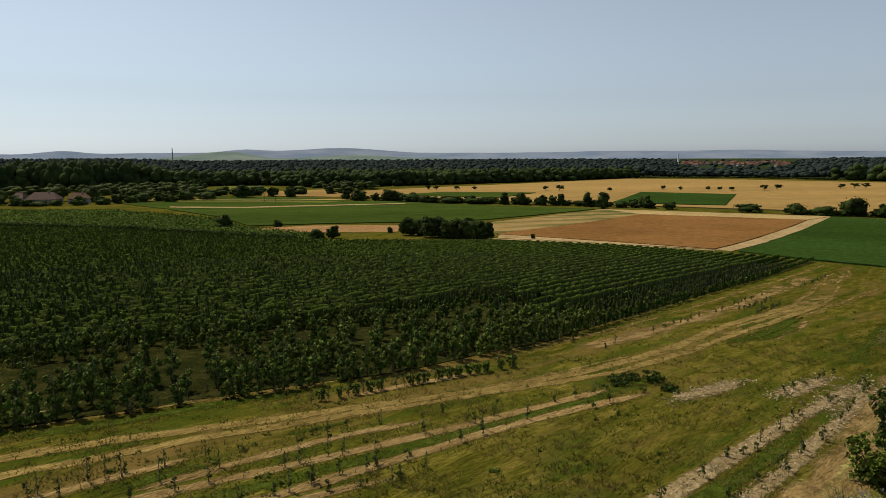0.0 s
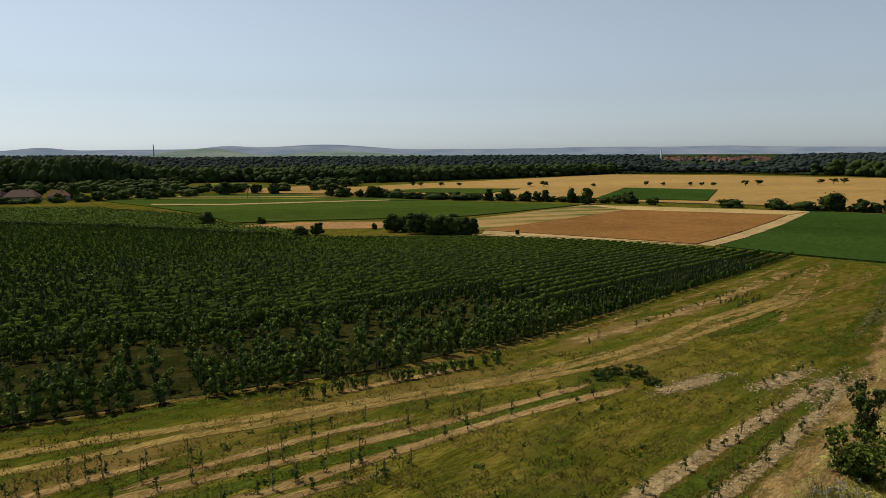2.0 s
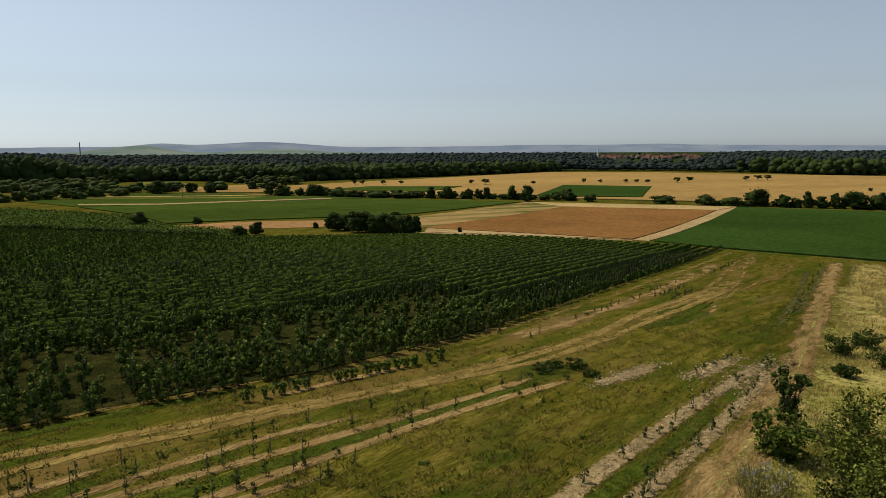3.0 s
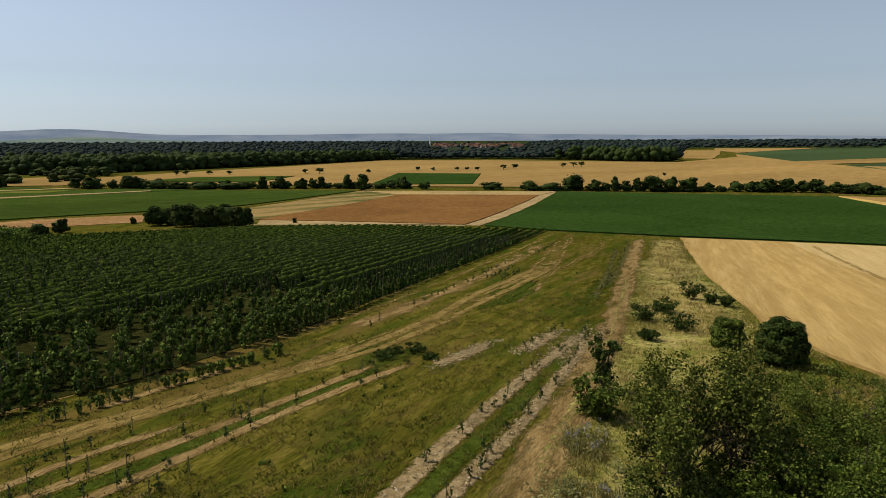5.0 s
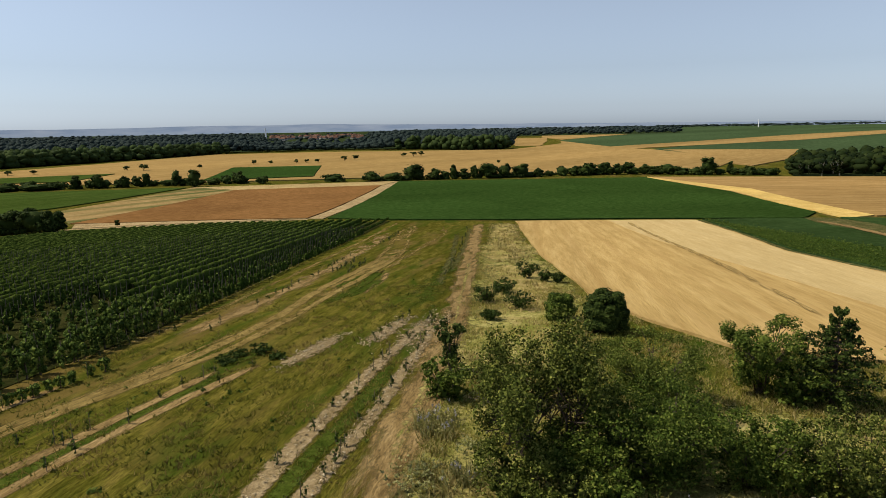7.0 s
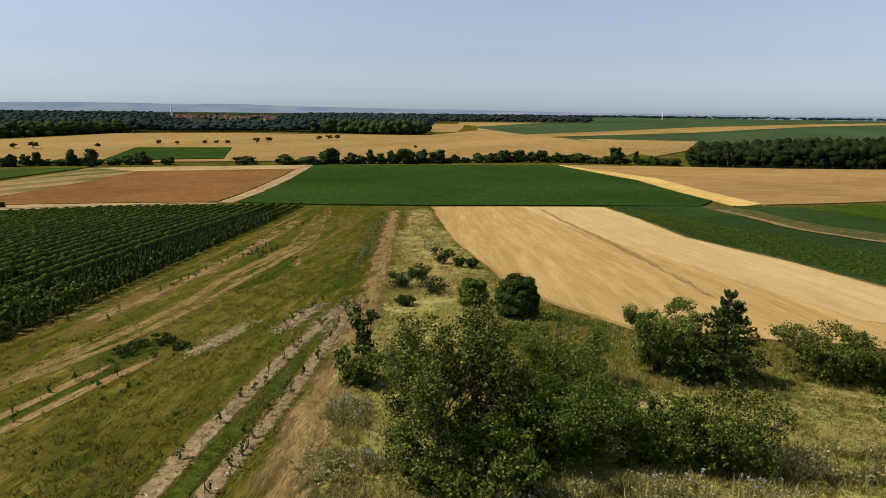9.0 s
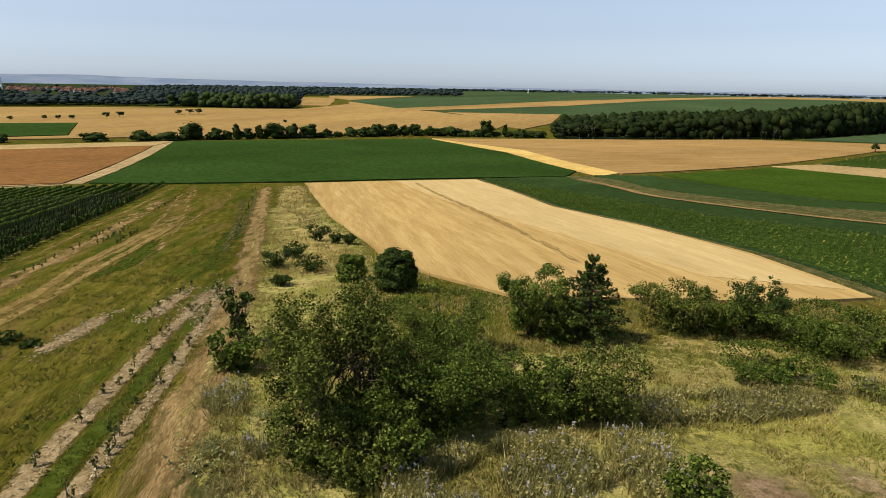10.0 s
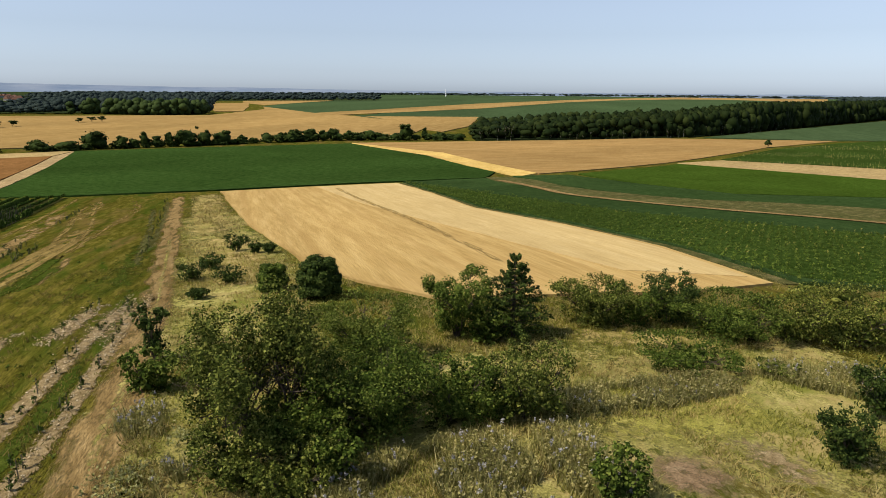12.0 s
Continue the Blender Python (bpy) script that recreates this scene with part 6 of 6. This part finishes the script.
x, y = tufts(x, y, 5, 0.12)
tagged(new("dry_grass", mesh_of("dry_grass", *blades(rng, x, y, 0.15, 0.024), MEADOW_STRAW)), "dry yellow grass tufts on the meadow", "grass", kind="stuff")
# dark low weeds
x, y = strewn(1100, -44, 60, 15, 80)
keep = (y < vine_edge(x) - 0.6) & (road_side(x, y) < -1.0) & on_grass(x, y)
x, y = patchy(x[keep], y[keep], 0.2, -0.05, 3.0)
v, f = leaves(rng, np.stack([x, y, land(x, y) + 0.06], 1), np.tile((0.2, 0.2, 0.1), (len(x), 1)), 9 * len(x), 0.11, 0.1)
tagged(new("weeds", mesh_of("weeds", v, f, BUSH_LEAF)), "low dark green weeds scattered over the meadow", "weeds", kind="stuff")
# weeds under the vines
pick = order[:2600]
x, y = tufts(vx[pick], vy[pick] - 0.6, 6, 0.5)
tagged(new("grass", mesh_of("grass", *blades(rng, x, y, 0.25, 0.03), MEADOW_BLADE)), "rank grass under the vines", "grass", kind="stuff")
# tall grass on the bushes' side
x, y = strewn(24000, 34, 105, 12, 62)
keep = (road_side(x, y) > 1.3) & on_grass(x, y) & ~inside(x, y, [(95.4, 104.6), (131, 82.6), (91.8, 43), (68.6, 9.9), (55.5, -0.5), (47.5, 5), (41.2, 12.5), (36, 19.8), (37.5, 27), (42, 36), (59.5, 60.3)])
x, y = x[keep], y[keep]
gx1, gy1 = patchy(x, y, 0.22, -0.05, 11.0)
gx1, gy1 = tufts(gx1, gy1, 6, 0.16)
tagged(new("tall_grass", mesh_of("tall_grass", *blades(rng, gx1, gy1, 0.2, 0.02), GRASS_BLADE)), "tall yellow-green grass on the overgrown slope", "grass", kind="stuff")
gx2, gy2 = patchy(x, y, 0.22, 0.0, 17.0)
gx2, gy2 = tufts(gx2, gy2, 6, 0.16)
tagged(new("tall_grass", mesh_of("tall_grass", *blades(rng, gx2, gy2, 0.22, 0.018), DRY_BLADE)), "tall dry straw-coloured grass on the overgrown slope", "grass", kind="stuff")

# rank grass on the verge beside the wheat
verge = smooth_line([(32, 33), (40, 42), (50, 55), (70, 78), (88, 99)], 0.2)
pick = verge[rng.integers(0, len(verge), 1800)] + rng.normal(size=(1800, 2)) * np.array([2.0, 1.6])
pick = pick[(road_side(pick[:, 0], pick[:, 1]) > 1.5)]
vgx, vgy = patchy(pick[:, 0], pick[:, 1], 0.3, -0.1, 31.0)
vgx, vgy = tufts(vgx, vgy, 4, 0.2)
half = len(vgx) * 9 // 10
tagged(new("verge_grass", mesh_of("verge_grass", *blades(rng, vgx[:half], vgy[:half], 0.34, 0.04), DRY_BLADE)), "tall dry grass on the verge beside the wheat", "grass", kind="stuff")
tagged(new("verge_grass", mesh_of("verge_grass", *blades(rng, vgx[half:], vgy[half:], 0.3, 0.05), GRASS_BLADE)), "green tufts on the verge beside the wheat", "grass", kind="stuff")


def weed_bed(ring, number, tall, flowers, label):
    """A bed of upright leafy weeds, some with flower heads."""
    lowx, highx = min(p[0] for p in ring), max(p[0] for p in ring)
    lowy, highy = min(p[1] for p in ring), max(p[1] for p in ring)
    x, y = rng.uniform(lowx, highx, number), rng.uniform(lowy, highy, number)
    keep = inside(x, y, ring)
    x, y = patchy(x[keep], y[keep], 0.5, -0.25, 23.0)
    z = land(x, y)
    h = tall * (0.6 + 0.6 * rng.random(len(x)))
    sx1, sy1 = tufts(x, y, 5, 0.1)
    stalk_v, stalk_f = blades(rng, sx1, sy1, tall * 0.8, 0.024, 0.3)
    tagged(new("weeds", mesh_of("weeds", stalk_v, stalk_f, WEED_LEAF)), label, "weeds", kind="stuff")
    centres = np.stack([x, y, z + h * 0.6], 1)
    v, f = leaves(rng, centres, np.tile((0.12, 0.12, 0.24), (len(centres), 1)), 6 * len(x), 0.08, 0.1, 0.0, 0.5, 0.7)
    tagged(new("weed_leaves", mesh_of("weed_leaves", v, f, WEED_LEAF)), "grey-green leaves of tall weeds", "weeds", kind="stuff")
    pick = rng.random(len(x)) < flowers
    tops = np.stack([x[pick], y[pick], z[pick] + h[pick] * 1.05], 1)
    v, f = leaves(rng, tops, np.tile((0.06, 0.06, 0.1), (len(tops), 1)), 9 * len(tops), 0.06, 0.1)
    tagged(new("flowers", mesh_of("flowers", v, f, FLOWER)), "pale blue flower heads on tall weeds", "flowers", kind="stuff")


weed_bed([(13.2, 11.0), (16.2, 10.6), (18.6, 9.0), (21.6, 6.0), (21.4, 3.6), (18.6, 2.0), (15.5, 2.0), (11.5, 8.5)], 7000, 0.7, 0.06, "grey-green thistle-like weeds with pale flowers")
weed_bed([(23.5, 8.0), (26, 6.5), (31, 1.5), (29.5, 0.2), (26, 2.6), (23.5, 5.6)], 3000, 0.5, 0.03, "dry brownish weeds on the slope")
weed_bed([(32, 0), (35, -1), (36, -8), (31, -8)], 1600, 0.6, 0.08, "grey-green weeds beside a thicket")
weed_bed([(13.0, 20.3), (14.6, 21.8), (15.8, 20.6), (14.2, 18.6)], 220, 0.7, 0.3, "tall blue-flowered weeds beside the dirt track")
weed_bed([(11.5, 15.8), (13, 17.2), (13.6, 15.6), (12.2, 14.4)], 110, 0.6, 0.3, "blue-flowered weeds in yellow grass")
x, y = rng.normal(size=170) * 0.6 + 11.3, rng.normal(size=170) * 0.6 + 17.0
x2, y2 = rng.normal(size=90) * 0.4 + 14.2, rng.normal(size=90) * 0.5 + 17.6
x, y = np.concatenate([x, x2]), np.concatenate([y, y2])
v, f = leaves(rng, np.stack([x, y, land(x, y) + 0.35], 1), np.tile((0.09, 0.09, 0.06), (len(x), 1)), 5 * len(x), 0.07, 0.1)
tagged(new("flowers", mesh_of("flowers", v, f, WHITE_FLOWER)), "cream-white flower umbels in the grass", "flowers", kind="stuff")

# ---- sunflower plants along the wheat ----
draped("sunflower_field", [(130, 77), (113, 46), (100, 21.6), (98.6, 5), (101, -13.5), (103, -60), (72, -49), (59, -2.5), (70.6, 9), (81.6, 23.5), (93.6, 42.5), (113.6, 61.5)], 0.42, SUNFLOWERS, 8, "yellow-green sunflower rows along the wheat")
NEAR_SUNFLOWERS = [(132.5, 82), (157, 70), (130.4, 40.2), (120.6, 21), (119.4, 6.4), (117.8, -6.3), (117, -15.2), (117, -60), (70, -50), (57.5, -2.5), (70, 9), (81, 23.5), (93, 42.5), (113, 61.5)]
gx3, gy3 = np.meshgrid(np.arange(55, 160, 0.75), np.arange(-60, 85, 0.9))
gx3, gy3 = (gx3 + rng.normal(size=gx3.shape) * 0.12).ravel(), (gy3 + rng.normal(size=gy3.shape) * 0.12).ravel()
keep = inside(gx3, gy3, NEAR_SUNFLOWERS) & (np.arctan2(gx3, gy3) < radians(102)) & (rng.random(len(gx3)) > 0.12)
gx3, gy3 = gx3[keep], gy3[keep]
back = gx3 - np.interp(gy3, [-60, -13.5, 5, 21.6, 46.4, 78.4], [104, 102, 99.6, 101, 114, 132]) + rng.normal(size=len(gx3)) * 1.5
gx3, gy3 = gx3[back < 0], gy3[back < 0]          # the far half carries a lower, bluish crop
v, f = leaves(rng, np.stack([gx3, gy3, land(gx3, gy3) + 0.5], 1), np.tile((0.26, 0.26, 0.24), (len(gx3), 1)), 11 * len(gx3), 0.15, 0.4, 0.1, 0.6, 0.5)
tagged(new("sunflower_plants", mesh_of("sunflower_plants", v, f, SUNFLOWER_LEAF)), "leafy green sunflower plants in rows", "sunflowers", kind="stuff")
pick = (rng.random(len(gx3)) < (0.1 + 0.1 * np.sin(gx3 * 0.31) * np.sin(gy3 * 0.23)) * np.clip((24 - gy3) / 18, 0, 1)) & (gx3 > 66)
heads = np.stack([gx3[pick], gy3[pick], land(gx3[pick], gy3[pick]) + 0.85], 1)
v, f = leaves(rng, heads, np.tile((0.06, 0.06, 0.05), (len(heads), 1)), 3 * len(heads), 0.2, 0.1, 0.2, 0.6, 0.5)
tagged(new("sunflower_heads", mesh_of("sunflower_heads", v, f, SUNFLOWER_HEAD)), "pale yellow-green sunflower heads above the leaves", "sunflowers", kind="stuff")

# ---- pale cuttings and stones on the bare patches ----
lines = [([(12.0, 32.4), (15.4, 34.8), (18.6, 37.1)], 0.36, 200), ([(18.3, 33.6), (21.6, 36.2), (25, 38.7)], 0.38, 220), ([(19.0, 30.6), (22.5, 34.0), (27.4, 38.2)], 0.6, 240),
         ([(2.5, 16.2), (8.6, 22), (17.6, 30.1), (26, 37.4)], 0.2, 260), ([(4.5, 15.5), (10.5, 20.9), (20, 30.2), (28.4, 38.0)], 0.2, 260)]
places = []
for line, spread, number in lines:
    path = smooth_line(line, 0.1)
    places.append(path[rng.integers(0, len(path), number)] + rng.normal(size=(number, 2)) * spread)
places = np.concatenate(places)
v, f = leaves(rng, np.stack([places[:, 0], places[:, 1], land(places[:, 0], places[:, 1]) + 0.07], 1), np.tile((0.1, 0.1, 0.03), (len(places), 1)), 3 * len(places), 0.075, 0.1, 0.0, 1.5, 0.3)
tagged(new("dry_cuttings", mesh_of("dry_cuttings", v, f, DRY_CUTTING)), "pale dry cuttings and stones strewn on bare soil", "debris", kind="stuff")

# ---- dry heads of the farther sunflowers ----
hx, hy = rng.uniform(268, 440, 5200), rng.uniform(-78, 20, 5200)
keep = inside(hx, hy, [(268, 21), (310, 17), (351, 7), (423, -20), (440, -78), (284, -78)]) & (np.sin(hx * 0.12 + hy * 0.05) + rng.normal(size=5200) * 0.6 > 0.35)
v, f = blades(rng, hx[keep], hy[keep], 1.25, 0.1, 0.12)
tagged(new("sunflower_heads", mesh_of("sunflower_heads", v, f, DRY_BLADE)), "pale dry stalks standing above green sunflowers", "sunflowers", kind="stuff")
